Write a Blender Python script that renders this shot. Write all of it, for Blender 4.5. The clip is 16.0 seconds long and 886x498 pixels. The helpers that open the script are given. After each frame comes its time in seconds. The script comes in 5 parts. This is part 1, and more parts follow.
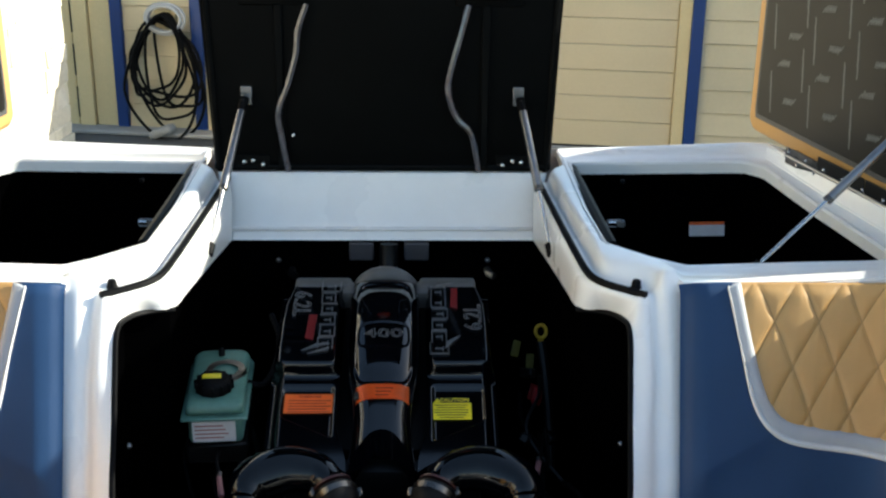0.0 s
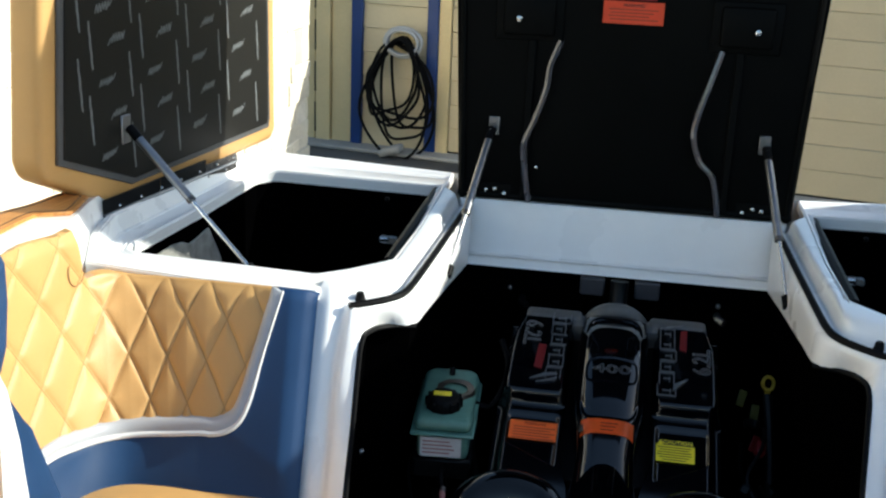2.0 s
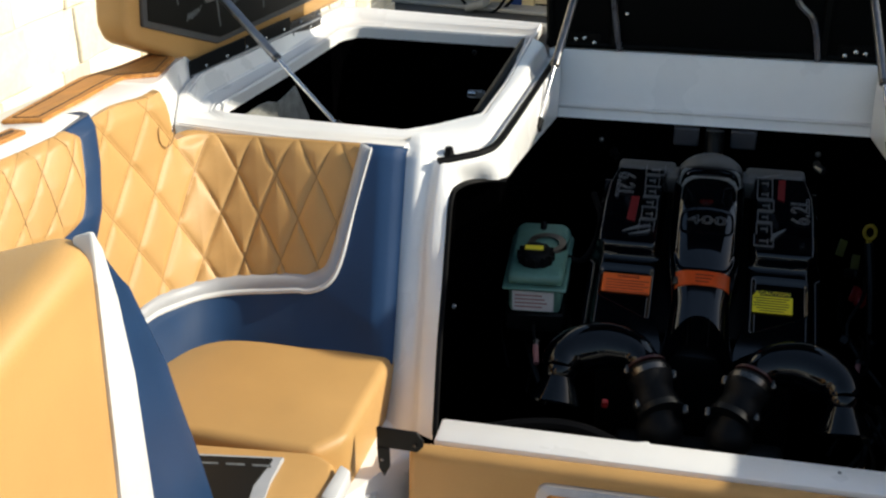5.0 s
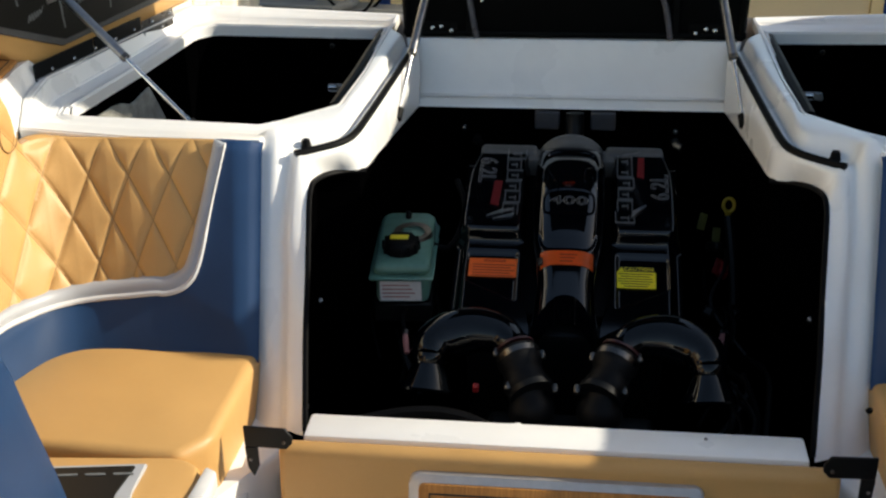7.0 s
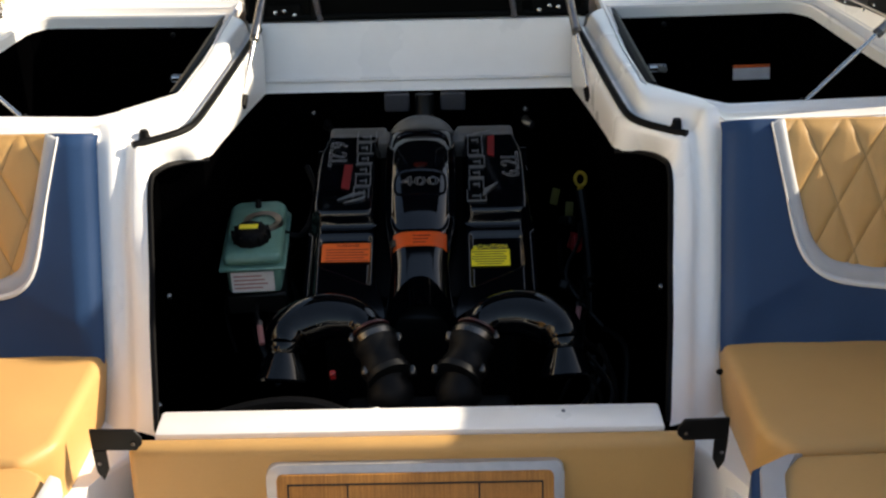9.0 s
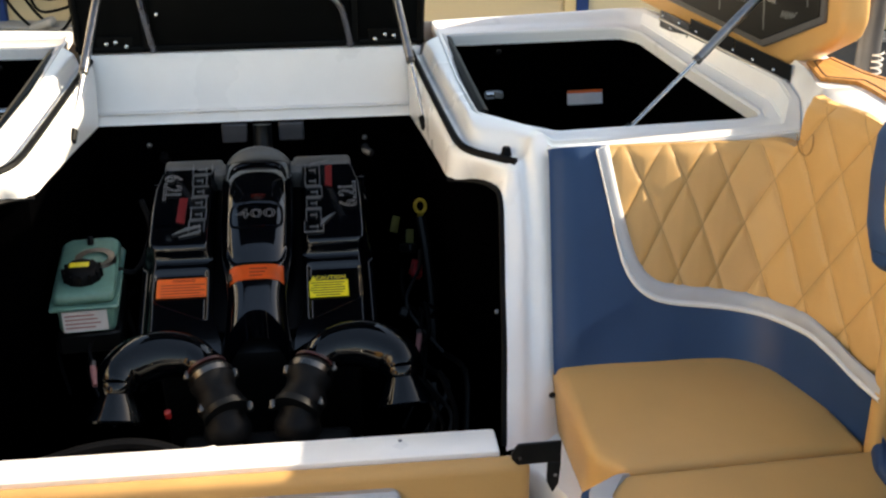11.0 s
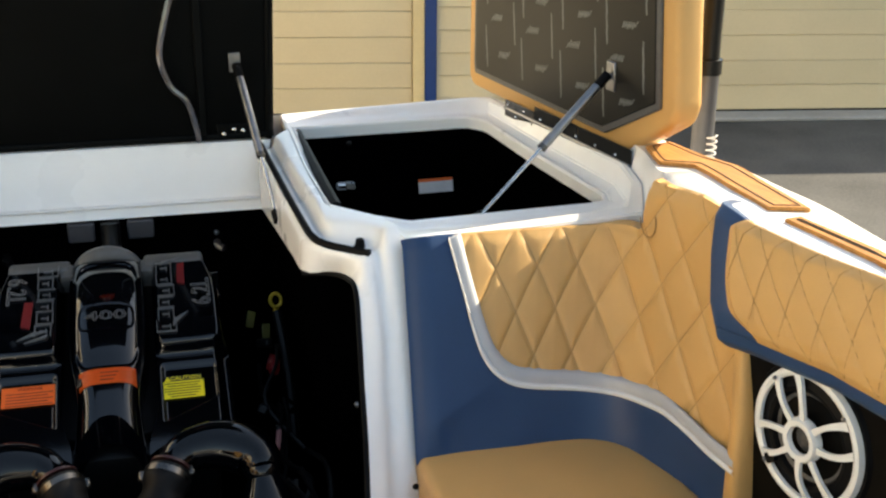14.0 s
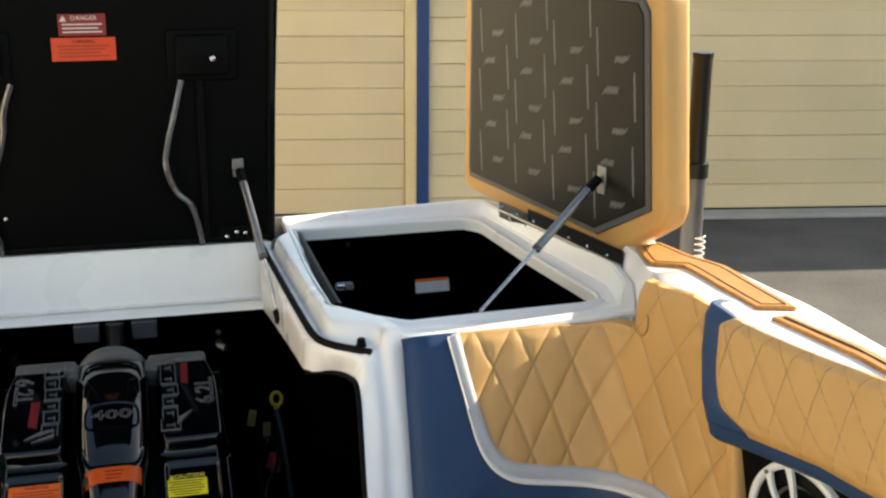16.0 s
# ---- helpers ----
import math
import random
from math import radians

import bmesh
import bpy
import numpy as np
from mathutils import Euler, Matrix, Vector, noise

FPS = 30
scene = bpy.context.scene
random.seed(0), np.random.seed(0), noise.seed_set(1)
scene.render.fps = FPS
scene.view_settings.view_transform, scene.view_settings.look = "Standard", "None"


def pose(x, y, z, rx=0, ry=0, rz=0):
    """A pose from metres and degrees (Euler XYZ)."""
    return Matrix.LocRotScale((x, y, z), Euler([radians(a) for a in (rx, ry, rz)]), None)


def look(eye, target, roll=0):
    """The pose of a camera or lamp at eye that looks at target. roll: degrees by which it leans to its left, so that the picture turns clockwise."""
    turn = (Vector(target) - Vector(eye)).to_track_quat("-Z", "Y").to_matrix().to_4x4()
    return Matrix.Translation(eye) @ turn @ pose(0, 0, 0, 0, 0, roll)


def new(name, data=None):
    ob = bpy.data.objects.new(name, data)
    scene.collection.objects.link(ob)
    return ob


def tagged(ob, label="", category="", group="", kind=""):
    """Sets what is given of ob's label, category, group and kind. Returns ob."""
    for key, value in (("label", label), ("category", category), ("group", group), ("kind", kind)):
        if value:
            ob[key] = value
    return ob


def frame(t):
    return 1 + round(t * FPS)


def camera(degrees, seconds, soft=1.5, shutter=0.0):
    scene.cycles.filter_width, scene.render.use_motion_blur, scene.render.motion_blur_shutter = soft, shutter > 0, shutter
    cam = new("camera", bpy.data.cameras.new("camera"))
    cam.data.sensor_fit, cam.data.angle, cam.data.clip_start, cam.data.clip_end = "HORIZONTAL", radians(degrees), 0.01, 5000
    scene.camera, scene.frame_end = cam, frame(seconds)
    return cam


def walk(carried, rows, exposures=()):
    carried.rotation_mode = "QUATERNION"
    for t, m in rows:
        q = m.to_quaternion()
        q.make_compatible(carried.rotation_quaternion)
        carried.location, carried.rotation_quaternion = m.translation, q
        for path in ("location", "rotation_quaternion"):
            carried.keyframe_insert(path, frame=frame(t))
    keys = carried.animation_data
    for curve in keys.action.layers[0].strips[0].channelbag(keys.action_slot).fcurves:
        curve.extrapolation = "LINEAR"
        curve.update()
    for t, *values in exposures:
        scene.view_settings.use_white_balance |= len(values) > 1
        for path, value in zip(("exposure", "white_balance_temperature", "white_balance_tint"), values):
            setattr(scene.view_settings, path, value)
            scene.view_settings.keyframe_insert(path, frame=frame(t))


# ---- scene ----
cam = camera(40.93, 16.0, soft=2.3)
# seconds, x, y, z, yaw, pitch, roll
ROWS = [
    (0, 0.0708, -0.3033, 1.0308, -1.566, -20.014, -0.635),
    (0.5, 0.0643, -0.2942, 1.0280, -1.037, -20.901, -1.147),
    (1, 0.0305, -0.2997, 1.0375, 1.646, -20.761, -1.747),
    (1.5, 0.0211, -0.3268, 1.0483, 6.262, -20.134, -1.618),
    (2, -0.0104, -0.3672, 1.0573, 9.355, -18.869, -2.188),
    (2.5, -0.0167, -0.4044, 1.0739, 12.950, -18.176, -1.112),
    (3, 0.0085, -0.4148, 1.0751, 14.108, -18.265, 0.060),
    (3.5, -0.0057, -0.3835, 1.0375, 13.934, -21.536, -0.103),
    (3.7, -0.0205, -0.3636, 1.0268, 13.680, -22.605, 0.070),
    (5.8, -0.0124, -0.3185, 1.0416, 11.595, -26.257, 0.479),
    (6, -0.0185, -0.3088, 1.0287, 9.845, -26.276, 0.246),
    (6.5, 0.0127, -0.3230, 1.0056, 7.773, -25.464, 1.006),
    (7, 0.0403, -0.3200, 0.9961, 6.717, -25.661, 1.140),
    (7.5, 0.0534, -0.3149, 0.9883, 4.594, -25.469, 1.195),
    (8, 0.0688, -0.3143, 0.9786, 3.241, -25.488, 1.193),
    (8.5, 0.0825, -0.3006, 0.9665, 1.602, -25.992, 1.130),
    (9, 0.0922, -0.2913, 0.9599, 0.005, -26.173, 1.276),
    (9.5, 0.1109, -0.2875, 0.9525, -2.283, -25.930, 0.859),
    (9.7, 0.1141, -0.2881, 0.9563, -3.319, -25.647, 0.701),
    (11.8, 0.1831, -0.2934, 0.9892, -8.239, -24.955, -0.701),
    (12, 0.1718, -0.2948, 0.9890, -8.991, -24.495, -0.966),
    (12.5, 0.1663, -0.2897, 0.9872, -10.372, -23.877, -1.409),
    (13, 0.1584, -0.2665, 0.9849, -11.113, -24.290, -1.472),
    (13.5, 0.1730, -0.2613, 0.9903, -12.093, -23.630, -0.888),
    (14, 0.1693, -0.2882, 0.9987, -13.672, -21.210, -0.496),
    (14.5, 0.1526, -0.2994, 1.0085, -13.213, -20.219, -0.981),
    (15, 0.1519, -0.3185, 1.0134, -13.679, -18.877, -0.510),
    (15.5, 0.1421, -0.3393, 1.0215, -14.200, -18.015, -0.059),
    (16, 0.1306, -0.3619, 1.0326, -14.215, -16.503, -0.399),
]
# seconds, stops, kelvin, tint
EXPOSURES = [(0.0, 1.1, 6700, 2), (1.0, 1.05, 6600, 2), (2.0, 0.70, 6350, 2), (2.5, 0.35, 6200, 2), (3.7, 0.25, 6700, 4), (6.0, 0.22, 7000, 6), (7.5, 0.5, 7400, 7), (9.7, 1.05, 7900, 10), (12.0, 1.55, 8200, 8), (16.0, 1.3, 8100, 6)]
walk(cam, [(t, pose(x, y, z, 90 + pitch, roll, yaw)) for t, x, y, z, yaw, pitch, roll in ROWS],
     exposures=EXPOSURES)

# ---- world, sun and exposure ----
SUN_DIR = Vector((1.0, 0.235, 0.535)).normalized()
world = bpy.data.worlds.new("world")
scene.world = world
world.use_nodes = True
sky = world.node_tree.nodes.new("ShaderNodeTexSky")
sky.sky_type, sky.sun_disc = "NISHITA", False
sky.sun_elevation = math.asin(SUN_DIR.z)
sky.sun_rotation = math.atan2(SUN_DIR.x, SUN_DIR.y)
back = world.node_tree.nodes["Background"]
back.inputs[1].default_value = 0.15
world.node_tree.links.new(sky.outputs[0], back.inputs[0])
sun = new("sun", bpy.data.lights.new("sun", "SUN"))
sun.data.energy, sun.data.angle, sun.data.color = 4.7, radians(0.6), (1.0, 0.95, 0.87)
sun.matrix_world = look(SUN_DIR * 30, (0, 0, 0))

# ---- materials ----


def material(name, color, rough=0.5, metal=0.0, coat=0.0, vary=0.06, scale=8.0, bump=0.0, bump_scale=60.0, spec=0.5,
             color2=None, alpha=1.0, transmission=0.0, island=0.0):
    m = bpy.data.materials.new(name)
    m.use_nodes = True
    nt = m.node_tree
    b = nt.nodes["Principled BSDF"]
    b.inputs["Roughness"].default_value = rough
    b.inputs["Metallic"].default_value = metal
    b.inputs["Coat Weight"].default_value = coat
    b.inputs["Coat Roughness"].default_value = 0.08
    b.inputs["Specular IOR Level"].default_value = spec
    b.inputs["Transmission Weight"].default_value = transmission
    co = nt.nodes.new("ShaderNodeTexCoord")
    big = nt.nodes.new("ShaderNodeTexNoise")
    big.inputs["Scale"].default_value, big.inputs["Detail"].default_value = scale, 5.0
    fine = nt.nodes.new("ShaderNodeTexNoise")
    fine.inputs["Scale"].default_value, fine.inputs["Detail"].default_value = bump_scale, 3.0
    nt.links.new(co.outputs["Object"], big.inputs["Vector"])
    nt.links.new(co.outputs["Object"], fine.inputs["Vector"])
    ramp = nt.nodes.new("ShaderNodeValToRGB")
    c2 = color2 or tuple(c * (1 - 2.2 * vary) for c in color)
    c1 = tuple(min(1, c * (1 + vary)) for c in color)
    ramp.color_ramp.elements[0].position, ramp.color_ramp.elements[1].position = 0.3, 0.7
    ramp.color_ramp.elements[0].color, ramp.color_ramp.elements[1].color = (*c2, 1), (*c1, 1)
    mixed = nt.nodes.new("ShaderNodeMath")
    mixed.operation = "MULTIPLY_ADD"
    mixed.inputs[1].default_value, mixed.inputs[2].default_value = 0.35, 0.0
    nt.links.new(fine.outputs["Fac"], mixed.inputs[0])
    add = nt.nodes.new("ShaderNodeMath")
    add.operation = "MULTIPLY_ADD"
    add.inputs[1].default_value = 0.65
    nt.links.new(big.outputs["Fac"], add.inputs[0])
    nt.links.new(mixed.outputs[0], add.inputs[2])
    fac = add.outputs[0]
    if island:
        info = nt.nodes.new("ShaderNodeObjectInfo")
        geo = nt.nodes.new("ShaderNodeNewGeometry")
        s = nt.nodes.new("ShaderNodeMath")
        s.operation = "ADD"
        nt.links.new(info.outputs["Random"], s.inputs[0])
        nt.links.new(geo.outputs["Random Per Island"], s.inputs[1])
        f = nt.nodes.new("ShaderNodeMath")
        f.operation = "FRACT"
        nt.links.new(s.outputs[0], f.inputs[0])
        k = nt.nodes.new("ShaderNodeMix")
        k.inputs[0].default_value = island
        nt.links.new(fac, k.inputs[2])
        nt.links.new(f.outputs[0], k.inputs[3])
        fac = k.outputs[0]
    nt.links.new(fac, ramp.inputs["Fac"])
    nt.links.new(ramp.outputs["Color"], b.inputs["Base Color"])
    rr = nt.nodes.new("ShaderNodeMapRange")
    rr.inputs["To Min"].default_value, rr.inputs["To Max"].default_value = max(0.02, rough - 0.06), min(1.0, rough + 0.08)
    nt.links.new(big.outputs["Fac"], rr.inputs["Value"])
    nt.links.new(rr.outputs[0], b.inputs["Roughness"])
    if bump:
        bp = nt.nodes.new("ShaderNodeBump")
        bp.inputs["Strength"].default_value, bp.inputs["Distance"].default_value = bump, 0.002
        nt.links.new(fine.outputs["Fac"], bp.inputs["Height"])
        nt.links.new(bp.outputs["Normal"], b.inputs["Normal"])
    return m


GELCOAT = material("gelcoat", (0.88, 0.87, 0.85), 0.28, coat=0.35, vary=0.02, scale=3, bump=0.03, bump_scale=25)
TAN = material("tan_vinyl", (0.55, 0.316, 0.114), 0.45, vary=0.05, scale=6, bump=0.22, bump_scale=420, spec=0.4)
NAVY = material("navy_vinyl", (0.013, 0.044, 0.115), 0.42, vary=0.08, scale=6, bump=0.22, bump_scale=420, spec=0.35)
PIPING = material("silver_vinyl", (0.40, 0.41, 0.43), 0.42, vary=0.04, scale=20, bump=0.15, bump_scale=400)
PIPING_WHITE = material("white_vinyl", (0.66, 0.66, 0.65), 0.42, vary=0.03, scale=20, bump=0.15, bump_scale=400)
THREAD = material("stitching", (0.30, 0.17, 0.065), 0.8, vary=0.1, scale=200)
# black lining taken to almost no reflection, so deep shade is in its colour
SHADED_LINER = material("shaded_black_liner", (0.0005, 0.0005, 0.0006), 0.9, vary=0.2, scale=8, bump=0.3, bump_scale=150, spec=0.0)
CARPET = material("grey_carpet", (0.13, 0.128, 0.115), 0.95, vary=0.25, scale=40, bump=1.0, bump_scale=500, spec=0.1)
# grey carpet lightened as if the sun lay on it
SUNLIT_CARPET = material("sunlit_carpet", (0.34, 0.335, 0.30), 0.95, vary=0.2, scale=40, bump=1.0, bump_scale=400, spec=0.1)
LID_BLACK = material("lid_black", (0.0022, 0.0026, 0.0026), 0.55, vary=0.15, scale=10, bump=0.25, bump_scale=90, spec=0.07)
RUBBER = material("rubber", (0.0025, 0.0025, 0.003), 0.55, spec=0.1, vary=0.15, scale=30, bump=0.1, bump_scale=200)
GLOSS = material("gloss_black", (0.0008, 0.0012, 0.0022), 0.03, vary=0.1, scale=4, spec=0.58)
EMBLEM_RED = material("emblem_red", (0.13, 0.008, 0.010), 0.4, vary=0.05, scale=30)
EMBLEM = material("emblem_silver", (0.19, 0.195, 0.205), 0.35, metal=0.5, vary=0.08, scale=60)
EDGE_STRIP = material("lid_edge_grey", (0.075, 0.075, 0.077), 0.5, vary=0.08, scale=30)
CLAMP = material("clamp_steel", (0.14, 0.13, 0.12), 0.28, metal=1.0, vary=0.15, scale=40)
OCHRE = material("ochre_plastic", (0.42, 0.27, 0.015), 0.5, vary=0.1, scale=30)
STRIP = material("edge_grey", (0.078, 0.078, 0.078), 0.5, vary=0.08, scale=30)
SATIN = material("satin_black", (0.004, 0.0045, 0.005), 0.4, spec=0.2, vary=0.15, scale=10, bump=0.1, bump_scale=90)
CHROME = material("steel", (0.62, 0.62, 0.62), 0.18, metal=1.0, vary=0.04, scale=30)
DULL_STEEL = material("dull_steel", (0.27, 0.27, 0.28), 0.38, metal=1.0, vary=0.1, scale=40, bump=0.05)
UNDERSIDE = material("lid_backing", (0.0110, 0.0105, 0.0092), 0.42, vary=0.06, scale=5, bump=0.05, bump_scale=300, spec=0.19)
PRINT = material("print_grey", (0.135, 0.145, 0.148), 0.6, vary=0.15, scale=90)
ALU = material("brushed_trim", (0.46, 0.46, 0.48), 0.38, metal=0.6, vary=0.05, scale=30)
TEAK = material("teak_foam", (0.54, 0.235, 0.050), 0.62, vary=0.12, scale=14, bump=0.3, bump_scale=260)
def streaks(m, scale, strength, dark):
    """Long fibres along y, laid over the base colour."""
    nt = m.node_tree
    b = nt.nodes["Principled BSDF"]
    co, mp, nz = nt.nodes.new("ShaderNodeTexCoord"), nt.nodes.new("ShaderNodeMapping"), nt.nodes.new("ShaderNodeTexNoise")
    mp.inputs["Scale"].default_value = scale
    nz.inputs["Scale"].default_value, nz.inputs["Detail"].default_value = 1.0, 6.0
    nt.links.new(co.outputs["Object"], mp.inputs["Vector"])
    nt.links.new(mp.outputs["Vector"], nz.inputs["Vector"])
    ramp = nt.nodes.new("ShaderNodeValToRGB")
    ramp.color_ramp.elements[0].position, ramp.color_ramp.elements[1].position = 0.35, 0.65
    ramp.color_ramp.elements[0].color, ramp.color_ramp.elements[1].color = (*dark, 1), (1, 1, 1, 1)
    nt.links.new(nz.outputs["Fac"], ramp.inputs["Fac"])
    mx = nt.nodes.new("ShaderNodeMix")
    mx.data_type, mx.blend_type = "RGBA", "MULTIPLY"
    mx.inputs[0].default_value = strength
    nt.links.new(b.inputs["Base Color"].links[0].from_socket, mx.inputs[6])
    nt.links.new(ramp.outputs["Color"], mx.inputs[7])
    nt.links.new(mx.outputs[2], b.inputs["Base Color"])


streaks(TEAK, (260, 6, 9), 0.75, (0.62, 0.55, 0.48))
TEAK_LINE = material("teak_line", (0.035, 0.024, 0.018), 0.7, vary=0.1)
TANK = material("tank_green", (0.115, 0.245, 0.195), 0.35, vary=0.12, scale=12, transmission=0.1)
ORANGE = material("orange_label", (0.85, 0.13, 0.015), 0.4, vary=0.04, scale=30)
YELLOW = material("yellow_label", (0.82, 0.66, 0.02), 0.4, vary=0.04, scale=30)
ORANGE_RED = material("orange_red_label", (0.72, 0.060, 0.014), 0.4, vary=0.04, scale=30)
RED = material("red_label", (0.26, 0.012, 0.014), 0.4, vary=0.05, scale=30)
INK = material("ink", (0.015, 0.012, 0.010), 0.6, vary=0.1)
INK_RED = material("ink_red", (0.35, 0.04, 0.01), 0.6, vary=0.1)
WHITE_LABEL = material("white_label", (0.72, 0.68, 0.66), 0.45, vary=0.04, scale=30)
PINK = material("pink_ink", (0.40, 0.16, 0.15), 0.5, vary=0.05)
SLEEVE = material("grey_sleeve", (0.055, 0.055, 0.062), 0.4, vary=0.1, scale=12)
POD_BLACK = material("pod_black", (0.0022, 0.0022, 0.0022), 0.35, vary=0.2, scale=8, bump=0.1, bump_scale=90, spec=0.08)
SPEAKER_CONE = material("speaker_cone_grey", (0.12, 0.115, 0.11), 0.55, vary=0.2, scale=25, bump=0.1)
CONE = material("speaker_cone", (0.035, 0.035, 0.035), 0.5, vary=0.15, scale=20, bump=0.1)
WHITE_PLASTIC = material("white_plastic", (0.74, 0.74, 0.72), 0.35, vary=0.03, scale=12)
CLEAR = material("clear_tube", (0.13, 0.125, 0.14), 0.08, coat=0.8, vary=0.15, scale=30, transmission=0.35)
SIDING = material("siding_paint", (0.62, 0.52, 0.34), 0.6, vary=0.05, scale=2.5, bump=0.15, bump_scale=40, island=0.25)
DOOR_PAINT = material("door_paint", (0.63, 0.515, 0.33), 0.5, vary=0.05, scale=2.0, bump=0.08, bump_scale=60, island=0.2)
TRIM_TAN = material("trim_tan", (0.70, 0.55, 0.30), 0.55, vary=0.06, scale=3)
BLUE = material("blue_paint", (0.002, 0.034, 0.165), 0.45, vary=0.08, scale=3)
STONE = material("limestone", (0.84, 0.765, 0.62), 0.9, vary=0.13, scale=5, bump=1.0, bump_scale=38, island=0.35)
STONE_TAN = material("limestone_tan", (0.78, 0.67, 0.46), 0.85, vary=0.1, scale=4, bump=0.9, bump_scale=30, island=0.4)
MORTAR = material("mortar", (0.80, 0.74, 0.63), 0.95, vary=0.1, scale=8, bump=0.5, bump_scale=80)
ASPHALT = material("asphalt", (0.080, 0.078, 0.075), 0.92, vary=0.3, scale=1.6, bump=1.0, bump_scale=48, color2=(0.034, 0.034, 0.035))
CONCRETE = material("concrete", (0.34, 0.33, 0.31), 0.9, vary=0.12, scale=3, bump=0.4, bump_scale=70)
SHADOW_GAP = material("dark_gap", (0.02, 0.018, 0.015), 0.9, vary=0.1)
ROOF = material("roof_metal", (0.3, 0.3, 0.3), 0.6, vary=0.08)

# ---- mesh helpers ----


def finish(bm, name, mat, smooth=False, angle=None):
    bmesh.ops.recalc_face_normals(bm, faces=bm.faces)
    me = bpy.data.meshes.new(name)
    bm.to_mesh(me)
    bm.free()
    me.materials.append(mat)
    if smooth:
        me.polygons.foreach_set("use_smooth", [True] * len(me.polygons))
        if angle:
            me.set_sharp_from_angle(angle=radians(angle))
    return me


def part(name, bm, mat, parent, label="", smooth=True, angle=40):
    ob = new(name, finish(bm, name, mat, smooth, angle))
    ob.parent = parent
    return tagged(ob, label) if label else ob


def thing(name, label, category, group="", kind=""):
    return tagged(new(name), label, category, group, kind)


def solo(name, bm, mat, label, category, group="", kind="", smooth=True, angle=40):
    return tagged(new(name, finish(bm, name, mat, smooth, angle)), label, category, group, kind)


def spline(pts, n):
    """A smooth curve through points, n samples."""
    p = [Vector(q) for q in pts]
    out = []
    for i in range(n):
        a = i / (n - 1) * (len(p) - 1)
        k = min(int(a), len(p) - 2)
        f = a - k
        p0, p1, p2, p3 = p[max(k - 1, 0)], p[k], p[k + 1], p[min(k + 2, len(p) - 1)]
        out.append(0.5 * ((2 * p1) + (p2 - p0) * f + (2 * p0 - 5 * p1 + 4 * p2 - p3) * f * f + (3 * p1 - p0 - 3 * p2 + p3) * f ** 3))
    return out


def loft(rails, bm=None, closed=False):
    """Quads between rails that have the same number of points."""
    bm = bm or bmesh.new()
    rows = [[bm.verts.new(p) for p in r] for r in rails]
    for a, b in zip(rows, rows[1:]):
        n = len(a)
        for i in range(n if closed else n - 1):
            j = (i + 1) % n
            bm.faces.new((a[i], a[j], b[j], b[i]))
    return bm


def tube(pts, r, n=10, bm=None, cap=True, radii=None):
    bm = bm or bmesh.new()
    p = [Vector(q) for q in pts]
    up, rings = None, []
    for i, q in enumerate(p):
        d = (p[min(i + 1, len(p) - 1)] - p[max(i - 1, 0)]).normalized()
        if up is None:
            up = Vector((0, 0, 1)) if abs(d.z) < 0.9 else Vector((1, 0, 0))
        side = d.cross(up).normalized()
        up = side.cross(d).normalized()
        rad = radii[i] if radii else r
        rings.append([bm.verts.new(q + side * math.cos(a) * rad + up * math.sin(a) * rad) for a in [2 * math.pi * k / n for k in range(n)]])
    for a, b in zip(rings, rings[1:]):
        for k in range(n):
            bm.faces.new((a[k], a[(k + 1) % n], b[(k + 1) % n], b[k]))
    if cap:
        bm.faces.new(rings[0])
        bm.faces.new(rings[-1][::-1])
    return bm


def prism(poly, z0, z1, bevel=0.0, seg=2, m=None, bm=None):
    """A solid over a plan polygon, its edges rounded, moved by m."""
    b = bmesh.new()
    lo = [b.verts.new((x, y, z0)) for x, y in poly]
    hi = [b.verts.new((x, y, z1)) for x, y in poly]
    b.faces.new(lo[::-1])
    b.faces.new(hi)
    for i in range(len(poly)):
        j = (i + 1) % len(poly)
        b.faces.new((lo[i], lo[j], hi[j], hi[i]))
    if bevel:
        bmesh.ops.bevel(b, geom=b.edges[:], offset=bevel, segments=seg, profile=0.5, affect="EDGES", clamp_overlap=True)
    if m is not None:
        b.transform(m)
    if bm is None:
        return b
    me = bpy.data.meshes.new("tmp")
    b.to_mesh(me)
    b.free()
    bm.from_mesh(me)
    bpy.data.meshes.remove(me)
    return bm


def box(x0, x1, y0, y1, z0, z1, bevel=0.0, seg=2, m=None, bm=None):
    return prism([(x0, y0), (x1, y0), (x1, y1), (x0, y1)], z0, z1, bevel, seg, m, bm)


def rounded(x0, x1, y0, y1, r, n=5):
    """A plan rectangle with round corners."""
    out = []
    for cx, cy, a0 in ((x1 - r, y1 - r, 0), (x0 + r, y1 - r, 90), (x0 + r, y0 + r, 180), (x1 - r, y0 + r, 270)):
        out += [(cx + r * math.cos(radians(a0 + 90 * k / n)), cy + r * math.sin(radians(a0 + 90 * k / n))) for k in range(n + 1)]
    return out


def lathe(profile, n=32, m=None):
    """Turned round z: (radius, height) pairs."""
    bm = loft([[(r * math.cos(2 * math.pi * k / n), r * math.sin(2 * math.pi * k / n), z) for k in range(n)] for r, z in profile], closed=True)
    if m is not None:
        bm.transform(m)
    return bm


def axes(o, x, y):
    """The pose with origin o whose x and y axes run along the given ways."""
    x = Vector(x).normalized()
    z = x.cross(Vector(y)).normalized()
    y = z.cross(x)
    m = Matrix((x, y, z)).transposed().to_4x4()
    m.translation = o
    return m


